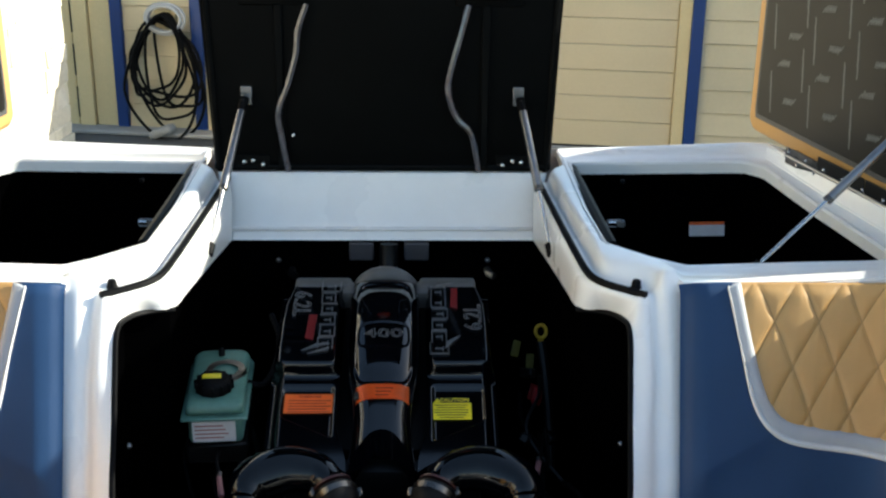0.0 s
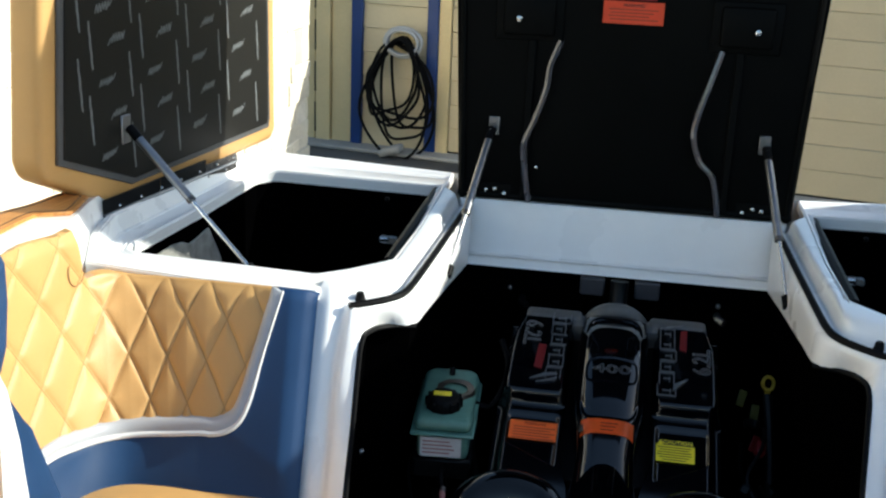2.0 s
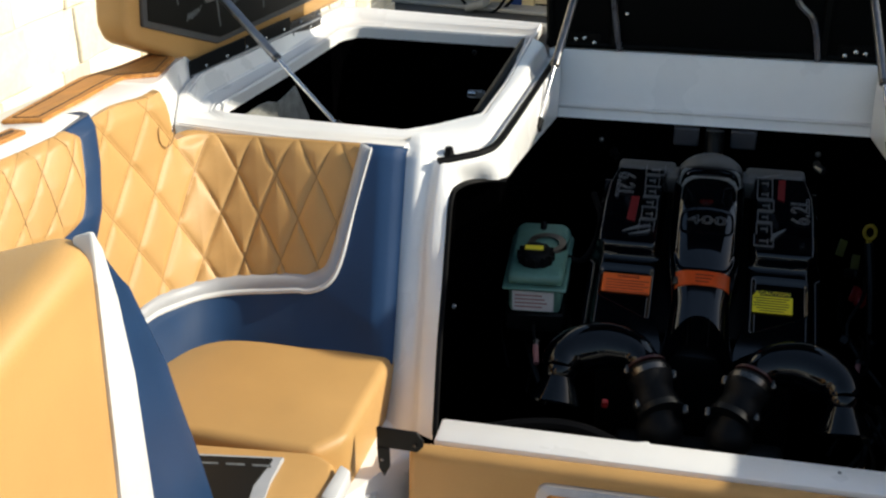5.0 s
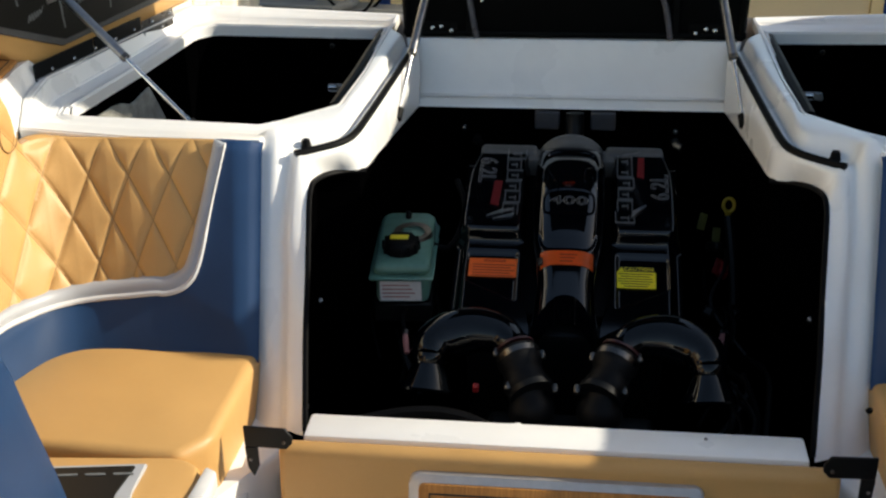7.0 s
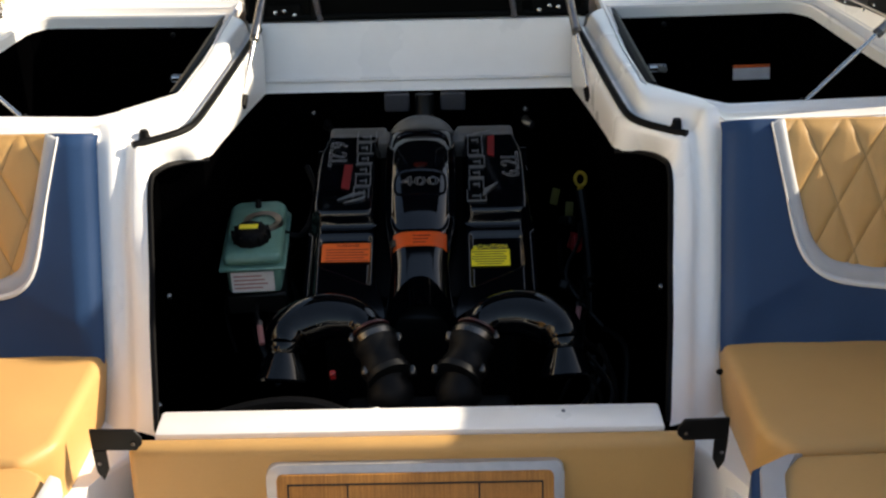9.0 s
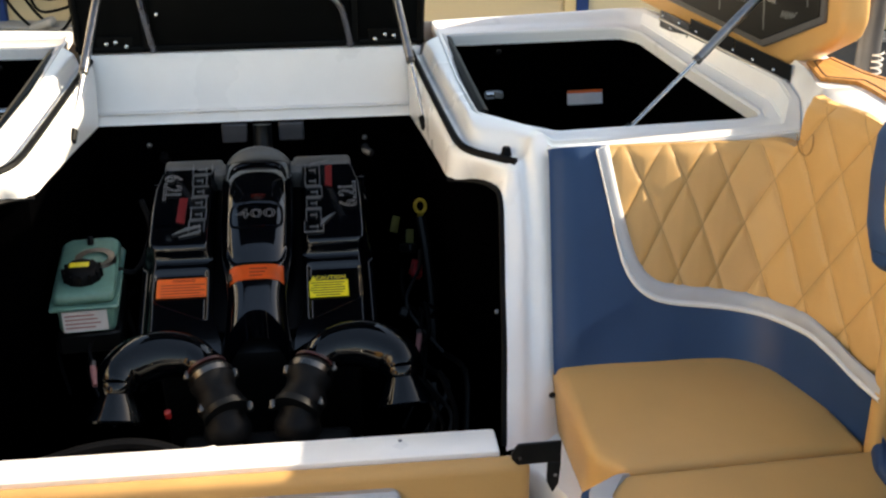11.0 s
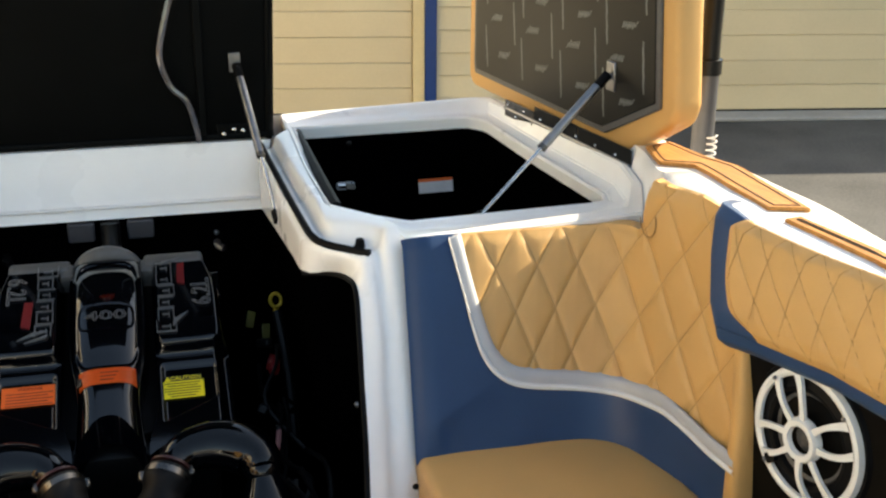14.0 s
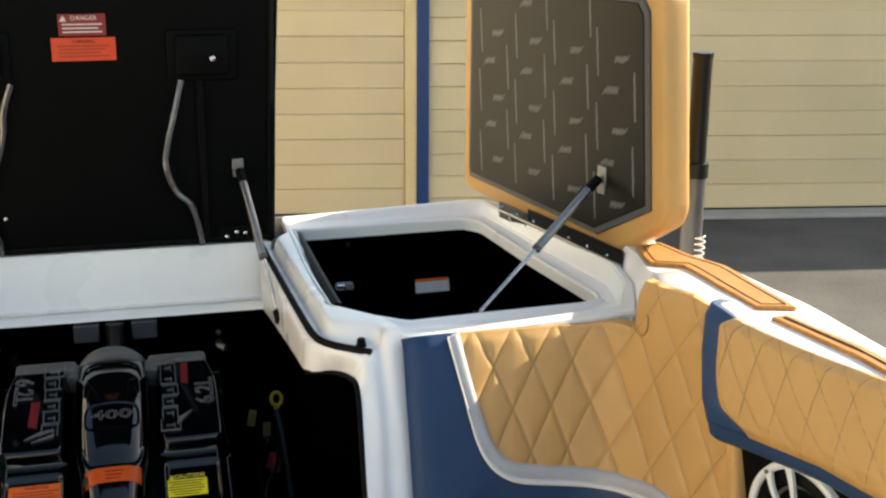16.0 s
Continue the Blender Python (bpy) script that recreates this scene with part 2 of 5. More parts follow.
def lettering(text, size, m, mat, parent, name="lettering", depth=0.0008, outline=0.0):
    cu = bpy.data.curves.new(name, "FONT")
    cu.body, cu.size, cu.extrude, cu.align_x, cu.align_y, cu.resolution_u = text, size, depth, "CENTER", "CENTER", 2
    if outline:
        cu.fill_mode, cu.extrude, cu.bevel_depth, cu.bevel_resolution = "NONE", 0.0, outline, 1
    tmp = new(name, cu)
    me = bpy.data.meshes.new_from_object(tmp.evaluated_get(bpy.context.evaluated_depsgraph_get()))
    bpy.data.objects.remove(tmp)
    me.materials.clear()
    me.materials.append(mat)
    me.transform(m)
    ob = new(name, me)
    ob.parent = parent
    return ob


def bolt(p, way, r, mat, parent, name="screw"):
    z = Vector(way).normalized()
    m = axes(p, z.orthogonal(), z.cross(z.orthogonal()))
    return part(name, lathe([(0.0001, r * 0.9), (r * 0.7, r * 0.7), (r, r * 0.25), (r, -0.002)], 10, m), mat, parent)

def table(x, pts):
    return float(np.interp(x, [p[0] for p in pts], [p[1] for p in pts]))


# ---- ground and buildings ----
GROUND = -1.5
EAVES = 2.02
WALL_O = Vector((0.0, 9.23, GROUND))
WALL_X = Vector((1.0, -0.168, 0.0)).normalized()
WALL_M = axes(WALL_O, WALL_X, (0, 0, 1))      # x along the wall, y up, z towards the boat

bm = bmesh.new()
N = 60
grid = [[bm.verts.new((math.copysign(abs(i / N) ** 2.4, i) * 400, math.copysign(abs(j / N) ** 2.4, j) * 400,
                       GROUND + 0.012 * noise.noise((i * 0.4, j * 0.4, 0)))) for i in range(-N, N + 1)] for j in range(-N, N + 1)]
for a, b in zip(grid, grid[1:]):
    for i in range(2 * N):
        bm.faces.new((a[i], a[i + 1], b[i + 1], b[i]))
solo("ground", bm, ASPHALT, "worn dark grey asphalt yard under the boat trailer", "ground", kind="structure")
solo("pavement", prism([(-12, -0.02), (12, -0.02), (12, 0.22), (-12, 0.22)], 0.0, 0.035, 0.01, 1,
                       WALL_M @ pose(0, 0, 0, -90, 0, 0) @ Matrix.Scale(-1, 4, (0, 1, 0))), CONCRETE,
     "narrow grey concrete apron along the foot of the building", "pavement", kind="structure")

building = thing("wall_north", "cream painted metal building with blue posts and overhead doors", "wall", kind="structure")


def wall_box(u0, u1, h0, h1, d0, d1, bevel=0.004):
    return box(u0, u1, h0, h1, d0, d1, bevel, 1, WALL_M)


part("backing", wall_box(-2.9, 12, 0.0, EAVES, -0.25, -0.03), SIDING, building)
part("end_wall", wall_box(-3.2, -2.9, 0.0, EAVES, -0.25, 0.0), TRIM_TAN, building)
part("roof", wall_box(-3.4, 12.2, EAVES, EAVES + .07, -6.0, 0.08), ROOF, building)


def course_run(name, u0, u1, heights, mat, lap, parent, group=""):
    for a, b in zip(heights, heights[1:]):
        g = bmesh.new()
        v = [g.verts.new(WALL_M @ Vector(q)) for q in
             [(u0, a + 0.006, 0.0 + lap), (u1, a + 0.006, 0.0 + lap), (u1, b, 0.0), (u0, b, 0.0),
              (u0, a + 0.006, -0.03), (u1, a + 0.006, -0.03), (u1, b, -0.03), (u0, b, -0.03)]]
        for f in ((0, 1, 2, 3), (1, 0, 4, 5), (3, 2, 6, 7), (0, 3, 7, 4), (2, 1, 5, 6)):
            g.faces.new([v[k] for k in f])
        part(name, g, mat, parent, smooth=False)


# lap siding between the doors and behind the hose
course_run("plank", 2.385, 3.75, [0.02] + [0.1665 + 0.1825 * k for k in range(11)], SIDING, 0.014, building)
course_run("plank", -2.31, -1.725, [0.02 + 0.205 * k for k in range(10)], SIDING, 0.014, building)


def overhead_door(u0, u1, name):
    d = thing(name, "cream ribbed overhead door, closed, in the metal building", "garage door")
    part("backing", wall_box(u0, u1, 0.0, 1.80, -0.03, -0.012), DOOR_PAINT, d)
    h = 0.045
    while h < 1.65:
        for k, tall in enumerate((0.205, 0.205)):
            part("panel", wall_box(u0 + 0.004, u1 - 0.004, h + 0.0008, h + tall - 0.0008, -0.012, 0.004 if k else 0.0, 0.007), DOOR_PAINT, d)
            h += tall
    part("bottom_seal", wall_box(u0, u1, 0.012, 0.045, -0.02, 0.004), RUBBER, d)
    part("header", wall_box(u0 - 0.08, u1 + 0.08, 1.80, 1.89, -0.02, 0.034), TRIM_TAN, d)
    return d


overhead_door(-1.52, 2.195, "garage_door")
overhead_door(3.85, 7.6, "garage_door")
part("jamb", wall_box(2.195, 2.290, 0.0, EAVES, -0.02, 0.03), TRIM_TAN, building)
part("jamb", wall_box(3.75, 3.85, 0.0, EAVES, -0.02, 0.03), TRIM_TAN, building)
part("jamb", wall_box(-1.625, -1.52, 0.0, EAVES, -0.02, 0.03), TRIM_TAN, building)
part("blue_post", wall_box(2.290, 2.385, 0.0, EAVES, -0.02, 0.05, 0.008), BLUE, building, "blue painted steel corner trim")
part("blue_post", wall_box(-1.725, -1.625, 0.0, EAVES, -0.02, 0.05, 0.008), BLUE, building, "blue painted steel corner trim")
part("blue_post", wall_box(-2.41, -2.31, 0.0, EAVES, -0.02, 0.05, 0.008), BLUE, building, "blue painted steel corner trim")
# tan door frame with hinge slots beside the stone corner
part("frame_board", wall_box(-2.60, -2.41, 0.0, EAVES, -0.02, 0.02), TRIM_TAN, building)
part("frame_board", wall_box(-2.74, -2.61, 0.0, EAVES, -0.02, 0.05), TRIM_TAN, building)
part("frame_board", wall_box(-2.92, -2.755, 0.0, EAVES, -0.02, 0.03), TRIM_TAN, building)
for k in range(5):
    part("slot", wall_box(-2.752, -2.738, 0.10 + 0.36 * k, 0.36 + 0.36 * k, 0.0, 0.052, 0.002), SHADOW_GAP, building)

# hose on its hanger
hose = thing("garden_hose", "coiled black garden hose on a pale wall hanger", "hose")
hx, hh = -1.98, 0.93
rng = random.Random(4)
for k in range(9):
    w, drop, tw, ph = 0.17 + 0.15 * rng.random(), 0.62 + 0.40 * rng.random(), rng.uniform(-0.24, 0.20), rng.uniform(0, 6)
    pts = []
    for a in range(41):
        f = 2 * math.pi * a / 40
        sag = (0.5 - 0.5 * math.cos(f)) ** 0.85
        pts.append(WALL_M @ Vector((hx + 0.04 + w * math.sin(f) * (0.8 + 0.3 * sag) + tw * sag + 0.035 * math.sin(2 * f + ph), hh + 0.05 - drop * sag + 0.035 * math.sin(3 * f + ph),
                                    0.07 + 0.016 * k + 0.03 * math.sin(2 * f + ph))))
    part("loop", tube(pts, 0.0125, 7, cap=False), RUBBER, hose)
for dr, dz in ((0.150, 0.10), (0.165, 0.145), (0.140, 0.17)):
    ring = [WALL_M @ Vector((hx + 0.08 + dr * math.cos(a), hh + 0.04 + dr * 0.75 * math.sin(a), dz)) for a in [2 * math.pi * k / 28 for k in range(29)]]
    part("hanger", tube(ring, 0.014, 8, cap=False), PIPING, hose, "pale grey moulded hanger ring")
part("bracket", wall_box(hx - 0.02, hx + 0.16, hh - 0.04, hh + 0.1, 0.0, 0.1), TRIM_TAN, hose)
solo("rag_pile", box(-0.10, 0.10, -0.08, 0.08, 0, 0.07, 0.03, 3, WALL_M @ pose(-1.93, 0.03, 0.25, -90, 0, 20)), CONCRETE,
              "crumpled pale rag on the ground below the hose", "rag")

# stone building on the sunny side: rough limestone blocks on a mortar backing
STONE_M = axes((-3.42, -0.25, GROUND), Vector((0.10, 1.0, 0)), (0, 0, 1))   # x runs aft, y up, z to the yard
stone = thing("wall_west", "sunlit rough limestone block wall with pale mortar", "wall", kind="structure")
part("backing", box(0.0, 8.985, 0.0, 4.2, -0.6, 0.0, 0, 1, STONE_M), MORTAR, stone, smooth=False)
rng = random.Random(11)
block_meshes = {}
spare = bmesh.new()
h, made = 0.0, 0
while h < 4.1:
    tall = rng.choice((0.09, 0.13, 0.17, 0.21, 0.27))
    u = 9.0
    while u > 0.2:
        wide = rng.choice((0.15, 0.21, 0.28, 0.37, 0.46))
        u -= wide
        key = (wide, tall)
        if key not in block_meshes:
            g = box(0.002, wide - 0.002, 0.002, tall - 0.002, -0.05, 0.010, 0.006, 1)
            bmesh.ops.subdivide_edges(g, edges=[e for e in g.edges if e.calc_length() > 0.07], cuts=2, use_grid_fill=True)
            for v in g.verts:
                v.co += 0.008 * Vector((noise.noise(v.co * 9 + Vector((wide * 9, 0, 0))), noise.noise(v.co * 9 + Vector((5, tall * 20, 0))), 1.3 * noise.noise(v.co * 7 + Vector((wide * 30, 3, 9)))))
            block_meshes[key] = finish(g, "block", STONE, False)
        if u > 4.2 and 0.75 < h < 3.3 and made < 300:
            ob = new("block", block_meshes[key])
            made += 1
            ob.parent = stone
            ob.matrix_local = STONE_M @ pose(u, h, rng.uniform(-0.012, 0.012))
            if rng.random() < 0.07:
                ob.material_slots[0].link = "OBJECT"
                ob.material_slots[0].material = STONE_TAN
        else:
            tmp = block_meshes[key].copy()
            tmp.transform(STONE_M @ pose(u, h, rng.uniform(-0.012, 0.012)))
            spare.from_mesh(tmp)
            bpy.data.meshes.remove(tmp)
    h += tall
tagged(part("blocks", spare, STONE, stone, smooth=False), kind="stuff")

# trailer guide post beside the hull
post = thing("trailer_guide_post", "black trailer guide post with a grey sleeve and white cord", "post")
px0, py0 = 1.612, 2.6
part("pole", tube([(px0, py0, GROUND), (px0, py0, 0.25), (px0, py0, 0.62)], 0.027, 14), SATIN, post)
part("sleeve", tube([(px0, py0, -1.2), (px0, py0, 0.30)], 0.031, 14), SLEEVE, post, "grey sleeve")
part("collar", tube([(px0, py0, 0.29), (px0, py0, 0.33)], 0.036, 14), SATIN, post)
part("cap", tube([(px0, py0, 0.62), (px0, py0, 0.635)], 0.029, 14), SATIN, post)
bm = bmesh.new()
tube([(px0 + .006 + .013 * math.cos(a), py0 - .046 + .010 * math.sin(a), .030 + .0027 * a) for a in [0.4 * k for k in range(94)]], .0024, 6, bm)
part("cord", bm, PIPING_WHITE, post, "white coiled cord")

# ---- the boat ----
boat = thing("wake_boat", "white wake boat stern with open engine bay and lockers", "boat")


def sx(points, s):
    return [(s * x, y, z) for x, y, z in points]


EDGE = [(.428, 2.888, -.105), (.44, 2.6, -.068), (.45, 2.33, -.035), (.458, 2.18, -.016), (.515, 2.145, -.008), (.545, 2.09, 0), (.553, 2.025, -.003),
        (.548, 1.96, -.075), (.541, 1.897, -.15), (.532, 1.81, -.24), (.520, 1.725, -.33), (.512, 1.67, -.39), (.505, 1.60, -.46)]
LIPTOP = [(.430, 2.92, .050), (.446, 2.6, .052), (.46, 2.33, .052), (.472, 2.19, .052), (.52, 2.112, .052), (.56, 2.075, .052), (.582, 2.055, .045),
          (.583, 1.958, -.072), (.577, 1.905, -.15), (.568, 1.83, -.24), (.556, 1.745, -.33), (.548, 1.69, -.39), (.543, 1.61, -.46)]
GUTTER = [(.466, 2.94, .052), (.480, 2.6, .052), (.496, 2.33, .052), (.506, 2.215, .052), (.55, 2.155, .052), (.602, 2.115, .052), (.607, 2.075, .047),
          (.603, 1.970, -.080), (.597, 1.918, -.158), (.589, 1.850, -.245), (.578, 1.770, -.335), (.572, 1.715, -.395), (.568, 1.64, -.46)]
STEP = [(.480, 2.94, .086), (.494, 2.6, .086), (.511, 2.36, .086), (.518, 2.23, .086), (.575, 2.195, .086), (.622, 2.15, .086), (.630, 2.085, .082),
        (.630, 1.972, -.072), (.624, 1.920, -.150), (.617, 1.856, -.240), (.609, 1.790, -.330), (.605, 1.74, -.39), (.602, 1.67, -.46)]
BORDER = [(.520, 3.00, .088), (.520, 2.6, .088), (.528, 2.40, .088), (.536, 2.32, .088), (.60, 2.26, .088), (.645, 2.19, .088), (.662, 2.095, .086),
          (.660, 1.985, -.066), (.654, 1.930, -.148), (.647, 1.868, -.238), (.640, 1.812, -.328), (.636, 1.77, -.39), (.634, 1.70, -.46)]
RIM_OUT = [(.520, 3.17, .090), (1.10, 3.20, .104), (1.165, 3.16, .112), (1.235, 2.80, .118), (1.312, 2.42, .122), (1.285, 2.24, .119), (1.225, 2.082, .102), (.95, 2.072, .090),
           (.662, 2.070, .088), (.645, 2.19, .088), (.536, 2.32, .088), (.520, 2.6, .088)]
RIM_IN = [(.552, 3.070, .066), (1.065, 3.078, .070), (1.115, 3.030, .068), (1.165, 2.68, .060), (1.222, 2.335, .056), (1.212, 2.298, .056), (1.17, 2.290, .054), (.95, 2.281, .052),
          (.720, 2.268, .050), (.66, 2.315, .050), (.566, 2.385, .050), (.563, 2.6, .050)]


def deck_side(s):
    rails = [sx(r, s) for r in (EDGE, LIPTOP, GUTTER, STEP, BORDER)]
    fine = [spline(r, 49) for r in rails]
    across = [spline(q, 17) for q in zip(*fine)]          # rounded from lip to border
    part("bay_frame", loft([list(r) for r in zip(*across)]), GELCOAT, boat, angle=80)
    # locker rim: a narrow flat top, a step down to a gutter, and a low lip round the opening
    def ring(share, lift):
        return [tuple(Vector(a).lerp(Vector(b), share)[:2]) + (zo(a, b),) for a, b in zip(RIM_OUT, RIM_IN) for zo in [lift]]
    rings = [[(x, y, z - 0.03) for x, y, z in RIM_OUT], RIM_OUT, ring(.26, lambda a, b: a[2] - .002), ring(.40, lambda a, b: b[2] + .012),
             ring(.80, lambda a, b: b[2] + .002), ring(.84, lambda a, b: b[2] + .006), ring(1.0, lambda a, b: b[2] + .006), [(x, y, z - 0.03) for x, y, z in RIM_IN]]
    bm = loft([sx(r, s) for r in rings], closed=True)
    bmesh.ops.bevel(bm, geom=[e for e in bm.edges if not e.is_boundary], offset=0.004, segments=2, affect="EDGES")
    part("locker_rim", bm, GELCOAT, boat, angle=50)
    # locker tub: black lining whose near-zero colour stands for the shade inside
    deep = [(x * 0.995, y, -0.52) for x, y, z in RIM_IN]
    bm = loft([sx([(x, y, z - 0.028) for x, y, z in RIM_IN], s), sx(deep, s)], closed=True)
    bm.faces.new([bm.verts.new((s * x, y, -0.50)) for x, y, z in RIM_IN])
    part("locker_tub", bm, SHADED_LINER, boat, "black lined locker tub, shade held in its colour", smooth=False)
    if s < 0:
        # patch of sun on the outer wall's grey carpet, built as its own pale piece
        edge = [(1.202, 2.385, .004), (1.180, 2.50, .010), (1.173, 2.545, .004), (1.166, 2.585, -.012), (1.161, 2.615, -.010), (1.151, 2.690, .002), (1.140, 2.755, -.110)]
        face = [(x - .006, y, z) for x, y, z in edge]
        part("carpet_sun_patch", loft([sx(edge, s), sx(face, s), sx([(x - .004, y + .04 * (k > 5), -.36) for k, (x, y, z) in enumerate(face)], s)]), SUNLIT_CARPET, boat, "sunlit patch of grey carpet on the locker side", smooth=False)
    # gunwale: inner edge, rounded top, outer edge, hull side
    inner = [(1.318, 2.45, .118), (1.300, 2.30, .116), (1.264, 2.17, .112), (1.230, 2.085, .106), (1.218, 1.995, .200), (1.208, 1.80, .228), (1.214, 1.60, .256), (1.25, 1.30, .262), (1.30, .6, .275), (1.32, -1.66, .29)]
    mid_a = [(1.328, 2.45, .165), (1.312, 2.30, .176), (1.272, 2.16, .194), (1.246, 2.07, .206), (1.240, 1.97, .222), (1.230, 1.80, .240), (1.236, 1.60, .263), (1.272, 1.30, .270), (1.32, .6, .283), (1.34, -1.66, .298)]
    mid_b = [(1.410, 2.45, .168), (1.410, 2.30, .176), (1.412, 2.16, .194), (1.412, 2.07, .208), (1.412, 1.97, .222), (1.400, 1.80, .240), (1.385, 1.60, .263), (1.385, 1.30, .270), (1.42, .6, .283), (1.44, -1.66, .298)]
    outer = [(1.425, 2.45, .150), (1.427, 2.30, .160), (1.429, 2.16, .166), (1.430, 2.07, .174), (1.430, 1.97, .190), (1.418, 1.80, .220), (1.404, 1.60, .247), (1.406, 1.30, .254), (1.44, .6, .268), (1.46, -1.66, .282)]
    hull = [(x + 0.012, y, z - 0.10) for x, y, z in outer]
    chine = [(x - 0.10, y, -.95) for x, y, z in outer]
    keel = [(x * .30, y, -1.49) for x, y, z in outer]
    under = [(x - .035 if y > 2.1 else x + .006, y, z - .060) for x, y, z in inner]
    part("gunwale", loft([spline(sx(r, s), 41) for r in (under, inner, mid_a, mid_b, outer, hull)]), GELCOAT, boat, angle=60)
    part("hull_side", loft([spline(sx(r, s), 41) for r in (hull, chine, keel)]), GELCOAT, boat)
    aft = [(1.425, 2.45, .150), (1.36, 2.62, .118), (1.285, 2.85, .116), (1.165, 3.16, .112), (1.10, 3.20, .103), (.520, 3.17, .088), (0.0, 3.17, .088)]
    part("transom_side", loft([sx(aft, s), sx([(x + .01, y + .01, z - .06) for x, y, z in aft], s), sx([(x * .93, y + .02, -.95) for x, y, z in aft], s), sx([(x * .30, y + .02, -1.49) for x, y, z in aft], s)]), GELCOAT, boat)
    # seals
    seal = spline(sx([(x, y, z + 0.010) for x, y, z in [(.440, 2.95, .05), (.456, 2.6, .05), (.470, 2.33, .05), (.480, 2.205, .05), (.500, 2.15, .05), (.54, 2.108, .05), (.588, 2.070, .05)]], s), 40)
    part("bay_seal", tube(seal, 0.0088, 8), RUBBER, boat, "black rubber bulb seal")
    part("locker_seal", tube(sx([(.556, 3.06, .058), (.560, 2.7, .058), (.566, 2.39, .058)], s), 0.014, 8), RUBBER, boat, "black rubber bulb seal")
    edge = spline(sx([(x - 0.004, y, z - 0.004) for x, y, z in EDGE[3:12]], s), 40)
    part("edge_trim", tube(edge, 0.0065, 6), RUBBER, boat, "black rubber edge trim")
    knob = lathe([(0.0001, .019), (.008, .018), (.010, .013), (.011, .004), (.014, 0.0)], 16, pose(s * .578, 2.135, .052))
    part("bumper", knob, RUBBER, boat, "black rubber bumper stop")
    # teak foam pads
    def deck_z(y):
        return table(y, [(-1.2, .298), (.6, .283), (1.3, .270), (1.6, .263), (1.8, .240), (1.97, .222), (2.07, .208), (2.16, .194), (2.45, .168)])
    for poly in ([(1.318, 2.31), (1.398, 2.345), (1.404, 2.0), (1.342, 1.585), (1.268, 1.615), (1.325, 2.05), (1.268, 2.115)],
                 [(1.262, 1.545), (1.300, 1.552), (1.335, 1.36), (1.385, .6), (1.395, -.8), (1.345, -.8), (1.335, .6), (1.303, 1.32)]):
        bm = prism([(s * x, y) for x, y in poly], 0, 0.010, 0.003, 1)
        bmesh.ops.subdivide_edges(bm, edges=[e for e in bm.edges if e.calc_length() > 0.06], cuts=6, use_grid_fill=True)
        bmesh.ops.triangulate(bm, faces=[f for f in bm.faces if len(f.verts) > 4])
        for v in bm.verts:
            v.co.z += deck_z(v.co.y) - .001
        pad = part("teak_pad", bm, TEAK, boat, "brown teak-look foam deck pad", angle=30)
        n = len(poly)
        for inset, r in ((0.016, 0.0013),):
            loop = []
            for k in range(n):
                a, b, c = (Vector((*poly[(k + d) % n], 0)) for d in (-1, 0, 1))
                d0, d1 = (b - a).normalized(), (c - b).normalized()
                nn = Vector((d0.y + d1.y, -d0.x - d1.x, 0))
                nn = nn.normalized() / max(0.5, math.sqrt(max(0.05, (1 + d0.dot(d1)) / 2)))
                loop.append(b + nn * inset)
            dense = []
            for a, b in zip(loop, loop[1:] + loop[:1]):
                dense += [a.lerp(b, t / 6) for t in range(6)]
            dense.append(dense[0])
            part("groove", tube([(s * q.x, q.y, deck_z(q.y) + .0095) for q in dense], r, 5), TEAK_LINE, pad)
    # white foot of the bay frame beside the step
    part("frame_foot", prism([(s * x, y) for x, y in [(.548, 1.625), (.590, 1.565), (.640, 1.460), (.70, 1.35), (.70, 1.80), (.56, 1.80)]], -.80, -.418, .014, 3), GELCOAT, boat)
    # seat base and side liner
    part("seat_base", box(min(s * .60, s * 1.2), max(s * .60, s * 1.2), 0.2, 1.95, -.78, -.45, 0.01, 1), GELCOAT, boat)
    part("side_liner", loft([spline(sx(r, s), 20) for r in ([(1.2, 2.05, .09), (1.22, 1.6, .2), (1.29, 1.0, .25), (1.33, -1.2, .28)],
                                                           [(1.2, 1.95, -.78), (1.22, 1.6, -.78), (1.26, 1.0, -.78), (1.30, -1.2, -.78)])]), SHADED_LINER, boat)


for s in (1, -1):
    deck_side(s)

# transom panel under the engine hatch, with a small ledge
W = [(-.47, .468), (-.46, .458), (-.445, .443), (-.44, .438), (-.43, .43)]
rows = []
for (x0, x1), (y, z) in zip(W, ((2.965, .072), (2.940, .030), (2.925, -.060), (2.905, -.075), (2.888, -.106))):
    rows.append([(x0 + (x1 - x0) * k / 12, y, z) for k in range(13)])
part("transom_panel", loft([[(x, 3.19, .09) for x, y, z in rows[0]]] + rows), GELCOAT, boat, angle=50)
part("transom_ledge", box(-.43, .43, 2.893, 2.925, -.079, -.072, 0.003, 1), GELCOAT, boat)
